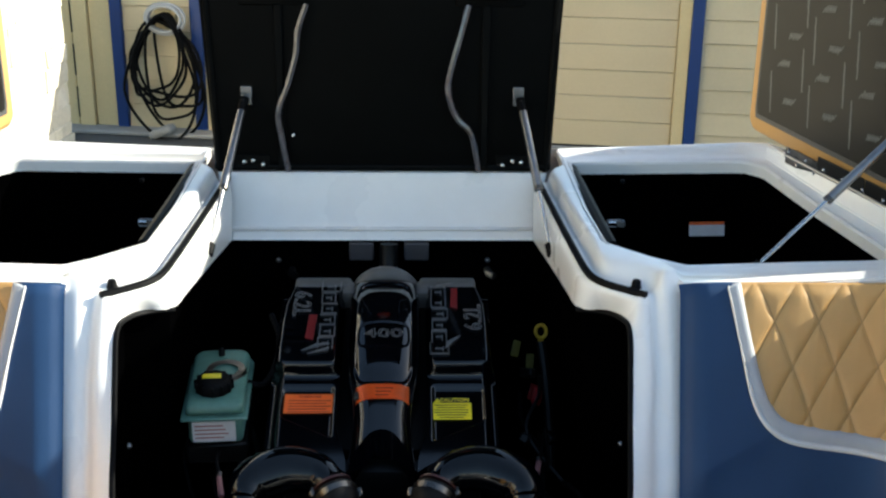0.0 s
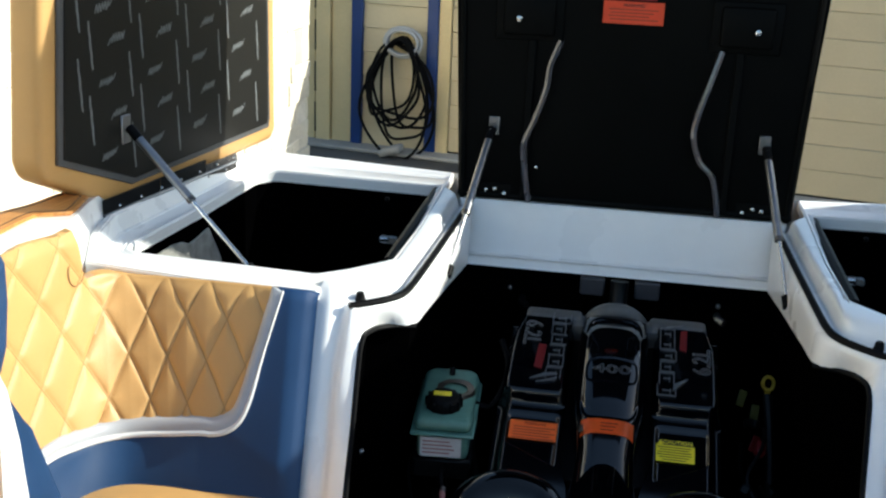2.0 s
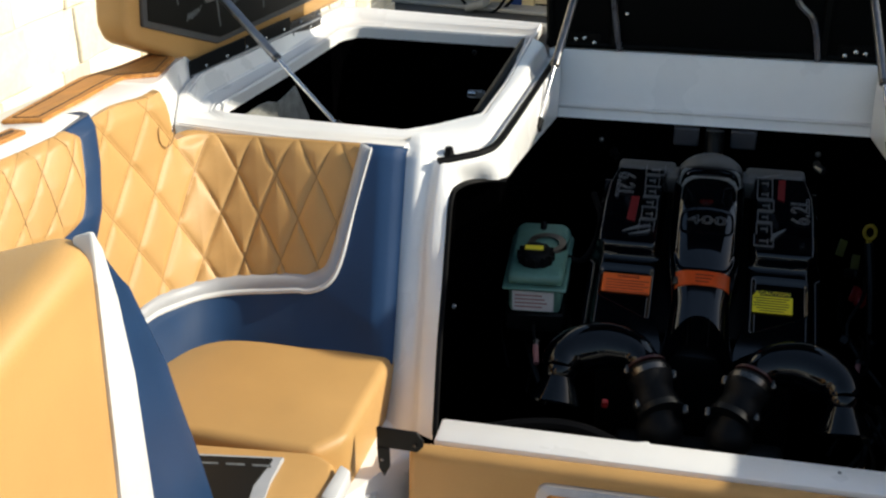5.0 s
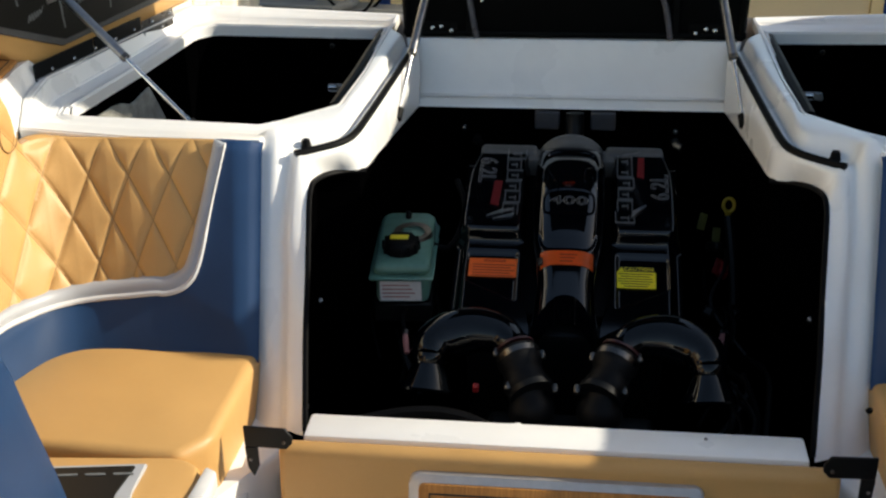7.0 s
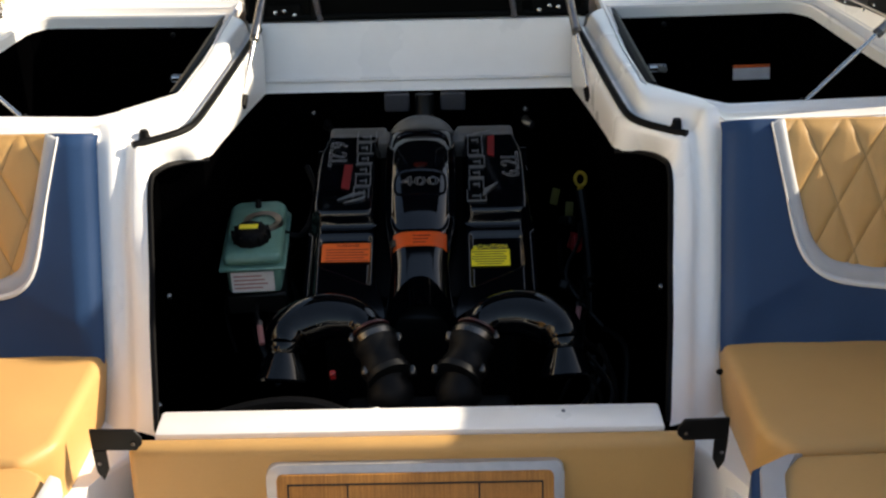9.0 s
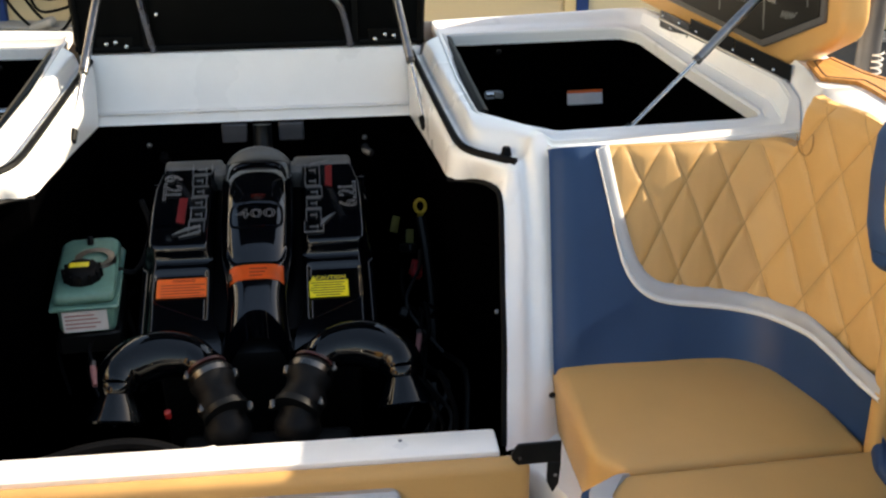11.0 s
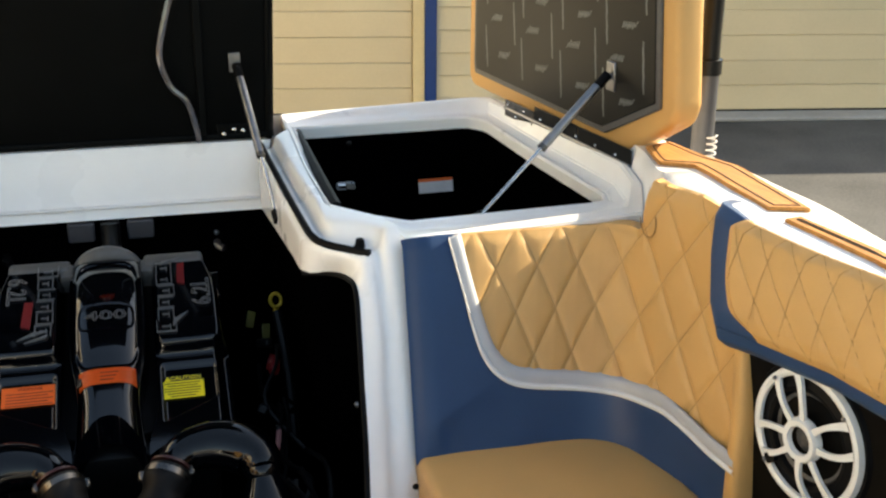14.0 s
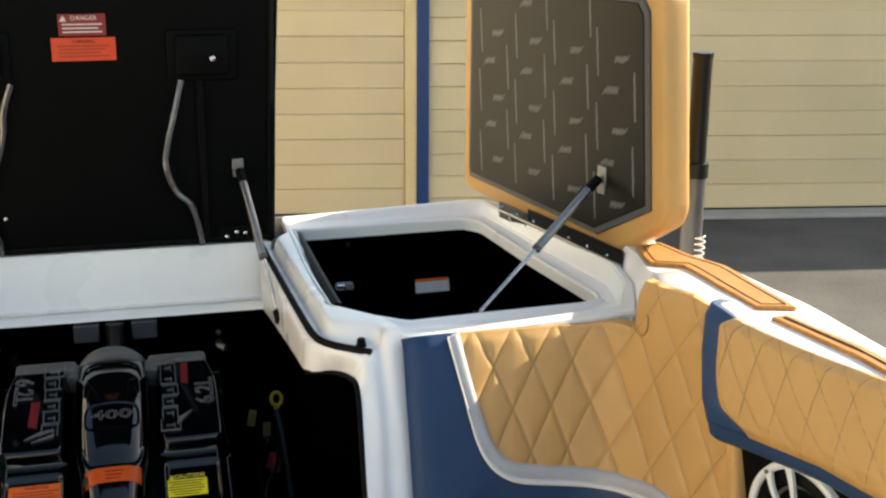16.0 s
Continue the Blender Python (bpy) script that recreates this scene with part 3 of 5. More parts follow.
# engine bay tub: the lining's near-zero black also carries the bay's shade
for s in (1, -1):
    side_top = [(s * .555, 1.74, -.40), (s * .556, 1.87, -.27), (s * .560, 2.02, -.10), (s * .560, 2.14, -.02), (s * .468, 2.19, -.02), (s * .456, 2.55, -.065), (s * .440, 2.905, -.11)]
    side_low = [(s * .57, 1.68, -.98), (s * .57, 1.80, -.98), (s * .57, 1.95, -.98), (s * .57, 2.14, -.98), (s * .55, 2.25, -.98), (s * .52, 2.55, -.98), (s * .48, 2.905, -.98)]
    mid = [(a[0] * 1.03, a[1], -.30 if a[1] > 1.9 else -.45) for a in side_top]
    part("bay_wall", loft([side_top, mid, side_low]), SHADED_LINER, boat, "black lined engine bay wall, shade held in its colour", smooth=False)
part("bay_back", box(-.49, .49, 2.902, 2.93, -.98, -.108), SHADED_LINER, boat, smooth=False)
part("bay_front", box(-.58, .58, 1.655, 1.675, -.98, -.40), SHADED_LINER, boat, smooth=False)
part("bay_floor", box(-.58, .58, 1.60, 2.95, -1.0, -.97), SHADED_LINER, boat, smooth=False)
# white sill at the front of the bay and the padded step below it
part("front_sill", box(-.492, .487, 1.590, 1.672, -.43, -.348, 0.008, 2), GELCOAT, boat, "white sill bar")
part("sill_gap", box(-.52, .52, 1.60, 1.70, -.60, -.43, 0.0, 1), RUBBER, boat)
part("sole", box(-1.25, 1.25, -1.6, 1.7, -.80, -.76, 0.0, 1), CARPET, boat, "grey cockpit floor")
part("bow_wall", prism([(-1.44, .27), (1.44, .27), (1.36, -.95), (.42, -1.49), (-.42, -1.49), (-1.36, -.95)], -.12, 0.0, 0.02, 1, axes((0, -1.78, 0), (1, 0, 0), (0, 0, 1))), GELCOAT, boat)
for p, w in (((-.553, 2.06, -.30), (1, 0, 0)), ((-.553, 1.86, -.46), (1, 0, 0)), ((.553, 2.06, -.30), (-1, 0, 0)), ((.553, 1.86, -.46), (-1, 0, 0)), ((-.30, 2.898, -.17), (0, -1, 0)), ((.30, 2.898, -.17), (0, -1, 0)), ((.50, 2.45, -.2), (-1, 0, 0))):
    bolt(p, w, 0.008, DULL_STEEL, boat)
for s in (1, -1):
    bolt((s * .70, 3.02, .03), (0, -1, 0.4), 0.008, RUBBER, boat)

for s in (1, -1):
    if s > 0:
        part("plug", lathe([(.0001, .006), (.005, .005), (.007, 0.0)], 12, axes((s * .607, 1.693, -.295), (1, 0, 0), (0, 0, 1))), RUBBER, boat, "black plastic plug")
bolt((.297, 1.645, -.348), (0, 0, 1), .004, DULL_STEEL, boat)

# padded front face with its teak step
def sloped(bm, lean=.30):
    """The step's face leans towards the cockpit floor."""
    for v in bm.verts:
        v.co.y += lean * min(v.co.z + .385, 0)
    return bm


step = thing("step_panel", "tan padded step panel with silver-framed teak inlay", "step")
part("pad", sloped(box(-.535, .540, 1.545, 1.592, -.80, -.353, 0.018, 3), .12), TAN, step)
part("frame", sloped(prism(rounded(-.272, .290, -.70, -.383, .022), -.045, 0.0, .005, 2, axes((0, 1.532, 0), (1, 0, 0), (0, 0, 1)))), ALU, step, "brushed silver frame")
part("teak_face", sloped(prism(rounded(-.252, .270, -.68, -.400, .010), -.010, 0.0, .002, 1, axes((0, 1.526, 0), (1, 0, 0), (0, 0, 1)))), TEAK, step, "teak-look inlay")
for x0, x1, z0, z1 in ((-.232, .250, -.4185, -.4155), (-.232, -.229, -.66, -.417), (.247, .250, -.66, -.417), (-.120, -.117, -.66, -.417), (.128, .131, -.66, -.417)):
    part("groove", sloped(box(x0, x1, 1.5245, 1.530, z0, z1)), TEAK_LINE, step)
for s in (1, -1):
    b = thing("hinge_bracket", "black folded metal seat bracket on the white frame", "bracket", "seat brackets")
    part("plate", prism([(s * .500, -.320), (s * .512, -.302), (s * .595, -.300), (s * .595, -.346), (s * .512, -.348), (s * .500, -.334)], 0, .006, 0.001, 1, axes((0, 1.545, 0), (1, 0, 0), (0, 0, 1))), SATIN, b)
    part("flange", prism([(s * .569, -.346), (s * .595, -.346), (s * .592, -.395), (s * .581, -.415), (s * .569, -.390)], 0, .006, 0.001, 1, axes((0, 1.543, 0), (1, 0, 0), (0, 0, 1))), SATIN, b)
    bolt((s * .516, 1.538, -.332), (0, -1, 0), .004, CLAMP, b)
    bolt((s * .585, 1.538, -.375), (0, -1, 0), .004, DULL_STEEL, b)
# ---- upholstery ----


def smooth01(a, b, x):
    t = min(max((x - a) / (b - a), 0.0), 1.0)
    return t * t * (3 - 2 * t)


def even(pts, n):
    """A smooth curve with samples at even distances."""
    c = spline(pts, 300)
    d = [0.0]
    for a, b in zip(c, c[1:]):
        d.append(d[-1] + (b - a).length)
    out = []
    for k in range(n):
        t = d[-1] * k / (n - 1)
        i = min(max(int(np.searchsorted(d, t)) - 1, 0), len(c) - 2)
        out.append(c[i].lerp(c[i + 1], (t - d[i]) / max(d[i + 1] - d[i], 1e-9)))
    return out


BACK_TOP = even([(.655, 2.058, 0), (.80, 2.060, 0), (.94, 2.059, 0), (1.05, 2.054, 0), (1.125, 2.022, 0), (1.165, 1.962, 0), (1.183, 1.87, 0), (1.195, 1.76, 0), (1.204, 1.64, 0), (1.215, 1.50, 0)], 121)
BACK_LOW = even([(.630, 1.800, 0), (.78, 1.812, 0), (.94, 1.820, 0), (1.04, 1.800, 0), (1.105, 1.73, 0), (1.145, 1.60, 0), (1.165, 1.52, 0), (1.185, 1.42, 0)], 121)
BACK_LEN = 1.10


def back_point(a, v):
    """A point of the seat back: a in metres along it, v from 0 at the seat to 1 at the top."""
    f = min(max(a / BACK_LEN, 0), 1) * 120
    k = min(int(f), 119)
    f -= k
    lo, hi = BACK_LOW[k].lerp(BACK_LOW[k + 1], f), BACK_TOP[k].lerp(BACK_TOP[k + 1], f)
    p = lo.lerp(hi, v if v < 1 else 1 + (v - 1) * .5)
    p.z = -.315 + .405 * v
    return p


def back_top(a):
    """How far up the back reaches: the shoulder stands higher in the corner."""
    return 1 + .05 * smooth01(.42, .58, a) + .29 * smooth01(.610, .660, a) + .06 * smooth01(.66, .90, a)


def back_stretch(a):
    """The quilting follows the rise of the top edge."""
    return 1 + .05 * smooth01(.42, .58, a)


def back_normal(a, v):
    du = back_point(a + .012, v) - back_point(a - .012, v)
    dv = back_point(a, v + .01) - back_point(a, v - .01)
    return du.cross(dv).normalized()


def quilt(u, w, du=0.087, dw=0.166):
    """Height from 0 to 1 over a diamond quilt: soft puffs with a narrow stitched valley."""
    p, q = u / du + w / dw, u / du - w / dw
    d = min(abs(p - round(p)), abs(q - round(q)))
    return 0.45 * (2 * d) ** 0.5 + 0.55 * (1 - math.exp(-d / 0.07))


# the seam round the quilted panel: metres along the back, share of its height
SEAM = [(.119, .985), (.150, .75), (.178, .575), (.207, .45), (.245, .378), (.30, .340), (.41, .314), (.54, .302), (.67, .330), (.79, .366), (.89, .362), (.99, .348), (1.085, .352)]


def seam_line(s):
    """The seam of one side, drawn a little wider to starboard and with a tighter corner to port."""
    pts = SEAM if s > 0 else SEAM[:2] + [(.179, .550), (.198, .440), (.214, .388), (.240, .356), (.274, .340)] + SEAM[5:]
    return even([(a + s * .013 * (1 - smooth01(.25, .50, a)), v * .46, 0) for a, v in pts], 110)


SEAM_LINES = {1: seam_line(1), -1: seam_line(-1)}


def is_tan(s, a, v, grow=0.0):
    w = v * .46
    left = table(-w, [(-q.y, q.x) for q in SEAM_LINES[s] if q.x < .25])
    low = table(a, [(q.x, q.y) for q in SEAM_LINES[s] if q.x > .195])
    return a > left - grow and w > low - grow


def seat_back(s):
    t = thing("backrest_cushion", "tan diamond-quilted seat back with navy border and silver piping", "backrest", "quilted backrests")
    step, nv = .106 / 24, 58.5        # the grid runs with the quilting
    along = [.0011]
    while along[-1] < BACK_LEN - .012:
        along.append(along[-1] + step * (1 + .55 * smooth01(.42, .62, along[-1])))
    na = len(along) - 1
    for name, mat, want in (("quilted_panel", TAN, True), ("border_panel", NAVY, False)):
        bm = bmesh.new()
        made, made_at = {}, {}

        def vert(i, j):
            if (i, j) not in made:
                a = along[i]
                top = back_top(a)
                v = min(j / nv * back_stretch(a), top)
                p, n = back_point(a, v), back_normal(a, v)
                soft = smooth01(0, .035, a) * 0.5 + 0.5 * smooth01(0, .06, top - v)
                off = 0.022 * math.sqrt(max(soft, 0)) * (1 - .45 * smooth01(.70, .95, a))
                if want:
                    off += 0.0070 * (1 + .25 * smooth01(.40, .60, a)) * quilt((i - 3) / 24, j / 24, 1, 1) * (.35 + .65 * smooth01(.0, .09, top - v)) - 0.004
                else:
                    # the border swells towards the piping and is tucked in below a crease that runs from its corner
                    crease = .30 - .85 * max(.22 - a, 0) - .06 * smooth01(.22, .40, a)
                    share = min(1, max(v, 0) / max(crease, .06))
                    off += 0.016 * smooth01(0, .07, a) * share ** 1.2 - 0.012 + 0.012 * (1 - smooth01(.0, .30, v)) * smooth01(.08, .34, a)
                p = p + n * off
                made[i, j] = bm.verts.new((s * p.x, p.y, p.z))
                made_at[i, j] = Vector((s * p.x, p.y, p.z)) + Vector((s * n.x, n.y, n.z)) * .0002
            return made[i, j]
        for i in range(na):
            for j in range(93):
                if j / nv * back_stretch(along[i]) >= max(back_top(along[i]), back_top(along[i + 1])) - 1e-4:
                    break
                if is_tan(s, (along[i] + along[i + 1]) / 2, (j + .5) / nv * back_stretch(along[i]), .012) == want:
                    c = (vert(i, j), vert(i + 1, j), vert(i + 1, j + 1), vert(i, j + 1))
                    if not want:
                        bm.faces.new(c)
                    elif (i + j - 2) % 24 == 0:
                        bm.faces.new((c[0], c[1], c[3]))
                        bm.faces.new((c[1], c[2], c[3]))
                    else:
                        bm.faces.new((c[0], c[1], c[2]))
                        bm.faces.new((c[0], c[2], c[3]))
        ext = bmesh.ops.extrude_edge_only(bm, edges=[e for e in bm.edges if e.is_boundary])
        for v in ext["geom"]:
            if isinstance(v, bmesh.types.BMVert):
                v.co += Vector((s * 0.05, 0.07 if v.co.y > 1.7 else 0.0, -0.02))
        part(name, bm, mat, t, angle=85)
        if want:
            sew = bmesh.new()
            for sign in (1, -1):
                for k0 in range(-96, na + 96):
                    if (k0 - 3) % 24:
                        continue
                    run = []
                    for j in range(94):
                        i = k0 + sign * j
                        if (i, j) in made and j / nv * back_stretch(along[i]) < back_top(along[i]) - .01:
                            p = made_at[i, j]
                            run.append(p)
                        elif len(run) > 2:
                            tube(run, .0008, 4, sew)
                            run = []
                    if len(run) > 2:
                        tube(run, .0008, 4, sew)
            part("stitching", sew, THREAD, t, "sunk brown stitching")
    # piping: a grey band outside, a narrow white one inside
    line = [Vector((q.x, min(q.y / .46, 1.0), 0)) for q in SEAM_LINES[s]]
    for lo, hi, mat, label, lift in ((-.004, .023, PIPING, "silver grey piping band", .0285), (.023, .034, PIPING_WHITE, "white piping band", .0305)):
        rails = []
        for k in range(5):
            rail = []
            for i, q in enumerate(line):
                w = lo + (hi - lo) * (k / 4) * (1 if lo < 0 else .40 + .60 * smooth01(.75, .45, q.y))
                d = line[min(i + 1, len(line) - 1)] - line[max(i - 1, 0)]
                d = Vector((d.x, d.y * .45, 0)).normalized()
                nrm = Vector((d.y, -d.x, 0))         # towards the navy side
                a, v = q.x + nrm.x * w, q.y + nrm.y * w / .45
                v = min(max(v, 0), 1)
                p = back_point(a, v) + back_normal(a, v) * (lift + .004 * math.sin(math.pi * k / 4))
                rail.append((s * p.x, p.y, p.z))
            rails.append(rail)
        bm = loft(rails)
        ext = bmesh.ops.extrude_edge_only(bm, edges=[e for e in bm.edges if e.is_boundary])
        for v in ext["geom"]:
            if isinstance(v, bmesh.types.BMVert):
                v.co += Vector((s * .004, .014, 0))
        part("piping", bm, mat, t, label, angle=60)
    # curved seam on the shoulder
    seam = [(.668 + .034 * math.cos(x), 1.14 - .085 * math.sin(x)) for x in np.linspace(-.5, math.pi - .1, 14)]
    part("seam", tube([(s * q.x, q.y, q.z) for q in [back_point(a, v) + back_normal(a, v) * .0275 for a, v in seam]], .0014, 5), THREAD, t)
    return t


BOL = [(1.66, 1.155, .024), (1.55, 1.158, .026), (1.45, 1.180, .044), (1.26, 1.218, .072), (1.0, 1.25, .09), (.2, 1.29, .10), (-1.0, 1.30, .10)]


def bolster(s):
    t = thing("side_bolster", "tan quilted side bolster with navy edge on the gunwale", "bolster", "side bolsters")

    def place(a, c, lift=0.0):
        prof = [(0, .030, 0.0), (.06, .004, .005), (.14, -.008, .06), (.35, -.014, .32), (.60, -.004, .64), (.80, .012, .90), (.92, .028, .985), (1.0, .046, .96)]
        dx, fz = table(c, [(q[0], q[1]) for q in prof]), table(c, [(q[0], q[2]) for q in prof])
        y = 1.555 + .145 * fz - a
        xb, zb = table(-y, [(-q[0], q[1]) for q in BOL]), table(-y, [(-q[0], q[2]) for q in BOL])
        zt = 0.264 + .036 * smooth01(-1.5, -.9, -y)
        end = math.sqrt(max(0, 1 - (1 - min(a / .028, 1)) ** 2))
        return Vector((xb + .022 * fz + dx + .030 * (1 - end) - lift * (1 - .6 * fz), y, zb + (zt - zb) * fz + lift * fz))
    def border(c):
        return .080 + .060 * (1 - smooth01(.22, .44, c)) ** 2 + .05 * smooth01(.78, 1.0, c)

    def sheet(bm, pick, nu, nc, flip_n=False):
        rows = []
        for i in range(nu + 1):
            row = []
            for j in range(nc + 1):
                p = pick(i / nu, j / nc)
                row.append(bm.verts.new((s * p.x, p.y, p.z)))
            rows.append(row)
        for a, b in zip(rows, rows[1:]):
            for j in range(nc):
                bm.faces.new((a[j], b[j], b[j + 1], a[j + 1]))

    def tan_point(f, g):
        c = .22 + .78 * g
        a = border(c) + (2.4 - border(c)) * f ** 1.6
        puff = smooth01(0, .02, a - border(c)) * smooth01(0, .06, c - .22) * (1 - .75 * smooth01(.82, .96, c))
        return place(a, c, .001 + puff * (.004 + 0.0050 * quilt(a, c * .40, .080, .19)))

    def skirt(bm):
        ext = bmesh.ops.extrude_edge_only(bm, edges=[e for e in bm.edges if e.is_boundary])
        for v in ext["geom"]:
            if isinstance(v, bmesh.types.BMVert):
                v.co += Vector((s * 0.03, 0, -.006))
    bm = bmesh.new()
    sheet(bm, tan_point, 200, 48)
    skirt(bm)
    part("quilted_panel", bm, TAN, t, angle=80)
    sew = bmesh.new()
    for sign in (1, -1):
        for k in range(-4, 32):
            run = []
            for g in np.linspace(.03, .97, 26):
                c = .22 + .78 * g
                a = .080 * (k - sign * c * .40 / .19)
                if border(c) + .01 < a < 2.2:
                    p = tan_point(((a - border(c)) / (2.4 - border(c))) ** (1 / 1.6), g)
                    run.append((s * (p.x - .0010), p.y, p.z + .0009))
            if len(run) > 2:
                tube(run, .0007, 4, sew)
    part("stitching", sew, THREAD, t, "sunk brown stitching")
    bm = bmesh.new()
    sheet(bm, lambda f, g: place(border(.22 + .78 * g) * f, .22 + .78 * g, .003 * math.sin(math.pi * f)), 14, 40)
    sheet(bm, lambda f, g: place(2.4 * f ** 1.6, .22 * g), 90, 12)
    bmesh.ops.remove_doubles(bm, verts=bm.verts[:], dist=.0002)
    skirt(bm)
    part("border_panel", bm, NAVY, t, angle=80)
    return t


def side(s):
    seat_back(s)
    bolster(s)
    seat = thing("seat_cushion", "tan vinyl bench seat cushion below the quilted back", "cushion", "seat cushions")
    bm = prism([(s * x, y) for x, y in [(.632, 1.835), (.97, 1.85), (1.08, 1.81), (1.145, 1.62), (1.165, 1.455), (.690, 1.432), (.640, 1.50)]], -.45, -.298, .024, 4)
    part("top", bm, TAN, seat, angle=50)
    # tan post and black speaker panel under the bolster
    trim = thing("trim_post", "tan vinyl corner post beside the speaker", "trim", "corner posts")
    rings = []
    for x, y, z, w in ((1.184, 1.452, -.315, .029), (1.187, 1.462, -.22, .028), (1.192, 1.478, -.08, .026), (1.199, 1.512, .07, .023)):
        rings.append([(s * (x + w * math.copysign(abs(math.cos(q)) ** .6, math.cos(q))), y + .8 * w * math.copysign(abs(math.sin(q)) ** .6, math.sin(q)), z) for q in [2 * math.pi * k / 20 for k in range(20)]])
    bm = loft(rings, closed=True)
    part("post", bm, TAN, trim)
    pan_m = axes((s * 1.224, 1.315, -.050), (s * .23, -.97, 0), (0, 0, 1)) if s > 0 else axes((-1.224, 1.315, -.050), (.23, .97, 0), (0, 0, 1))
    panel = thing("speaker_pod", "black moulded speaker panel under the side bolster", "panel", "speaker panels")
    part("panel", box(-.19, .19, -.27, .16, -.03, -.006, .006, 1, pan_m), POD_BLACK, panel)
    part("mount_ring", lathe([(.126, -.006), (.128, .000), (.136, .001), (.140, -.006)], 40, pan_m), RUBBER, panel)
    for q in ((-.172, .150), (.172, .150), (-.172, -.24), (.172, -.24)):
        bolt(pan_m @ Vector((*q, -.006)), pan_m.to_3x3() @ Vector((0, 0, 1)), .005, DULL_STEEL, panel)
    sp = thing("speaker", "round boat speaker with white curved-spoke grille", "speaker", "speakers")
    part("bezel", lathe([(.112, .004), (.113, .010), (.119, .013), (.126, .011), (.129, 0.0), (.129, -.006)], 48, pan_m), WHITE_PLASTIC, sp, "white outer ring")
    part("cone", lathe([(.0001, -.012), (.030, -.016), (.045, -.026), (.078, -.004), (.082, -.002)], 40, pan_m), SPEAKER_CONE, sp, "grey speaker cone")
    part("surround", lathe([(.081, -.003), (.086, .006), (.094, .008), (.102, .004), (.113, .001)], 40, pan_m), RUBBER, sp, "black rubber surround")
    part("hub", lathe([(.025, .016), (.027, .025), (.037, .026), (.041, .018), (.041, .008)], 32, pan_m), WHITE_PLASTIC, sp, "white hub ring")
    part("dome", lathe([(.0001, .016), (.016, .013), (.026, .004)], 24, pan_m), CONE, sp)
    # pairs of spokes that part like horns from the hub to the ring
    for k in range(8):
        a, bend = math.radians(45 * k + (2 if s > 0 else 43)), (.20, -.16, .26, -.06)[k % 4] * (1 if s > 0 else -1)
        left, right = [], []
        for q in range(9):
            f = q / 8
            r, b = .038 + .078 * f, a + bend * f ** 1.6
            w = (.0062 - .0020 * math.sin(math.pi * f) + .0018 * f) / r
            z = .021 + .003 * math.sin(math.pi * f) - .008 * f * f
            left.append((r * math.cos(b - w), r * math.sin(b - w), z))
            right.append((r * math.cos(b + w), r * math.sin(b + w), z))
        bm = loft([[(x, y, z - .007) for x, y, z in left], left, [(x, y, z) for x, y, z in right], [(x, y, z - .007) for x, y, z in right]])
        bm.transform(pan_m)
        part("spoke", bm, WHITE_PLASTIC, sp, angle=35)
    badge = part("badge", prism(rounded(-.012, .012, -.010, .010, .005), .010, .018, .003, 2, pan_m @ pose(-.070 if s > 0 else .070, -.072, 0, 0, 0, 40 if s > 0 else -40)), SATIN, sp, "small black badge on the grille")
    for k in range(4):
        a = .78 + math.pi / 2 * k
        bolt(pan_m @ Vector((.117 * math.cos(a), .117 * math.sin(a), .016)), pan_m.to_3x3() @ Vector((0, 0, 1)), .004, DULL_STEEL, sp)


for s in (1, -1):
    side(s)

# forward bench cushions
fwd = thing("seat_cushion", "tan bench cushion with navy side and silver piping", "cushion", "seat cushions")
part("top", prism([(.672, 1.425), (1.175, 1.450), (1.22, .3), (.60, .3), (.600, 1.28), (.625, 1.385)], -.40, -.296, .02, 4), TAN, fwd)
part("side_band", prism([(.668, 1.420), (.70, 1.424), (.64, 1.36), (.625, 1.25), (.60, .3), (.585, .3), (.592, 1.29), (.612, 1.385)], -.40, -.292, .008, 2), PIPING, fwd, "silver grey piping band")
part("navy_side", prism([(.650, 1.418), (.668, 1.422), (.612, 1.37), (.592, 1.28), (.585, .3), (.565, .3), (.575, 1.29), (.598, 1.385)], -.46, -.302, .008, 2), NAVY, fwd, "navy vinyl side")
part("corner_navy", prism([(1.16, 1.45), (1.20, 1.44), (1.22, 1.2), (1.14, 1.2), (1.135, 1.38)], -.32, -.275, .018, 3), NAVY, fwd, "navy vinyl corner roll")
# turned-up locker cushion with its black backing showing
flip = thing("seat_cushion", "upturned tan bench cushion showing its black backing board", "cushion", "seat cushions")
part("pad", prism([(-.672, 1.43), (-.70, 1.436), (-1.15, 1.40), (-1.15, .9), (-.60, .9), (-.618, 1.33), (-.640, 1.41)], -.43, -.300, .02, 4), TAN, flip)
part("border", prism([(-.735, 1.398), (-1.08, 1.350), (-1.10, .95), (-.68, .95), (-.735, 1.32)], -.302, -.292, .003, 1), PIPING, flip, "grey border strip")
part("backing_board", prism([(-.752, 1.383), (-1.07, 1.338), (-1.09, .96), (-.70, .96), (-.760, 1.30)], -.297, -.287, .002, 1), UNDERSIDE, flip, "black printed backing board")
bm = bmesh.new()
for k in range(4):
    prism([(-.930 + .05 * k, 1.330 + .0065 * k), (-.895 + .05 * k, 1.335 + .0065 * k), (-.898 + .05 * k, 1.341 + .0065 * k), (-.934 + .05 * k, 1.336 + .0065 * k)], -.288, -.2862, 0, 1, None, bm)
tagged(part("print_pattern", bm, PRINT, flip, "pale printed marks"), kind="stuff")
part("hinge_strap", prism([(-.60, 1.385), (-.625, 1.40), (-.632, 1.30), (-.60, 1.28)], -.33, -.292, .006, 2), PIPING_WHITE, flip)
# raised lounge back near the camera
lounge = thing("lounge_back", "raised tan lounge backrest with white band and navy side", "backrest")


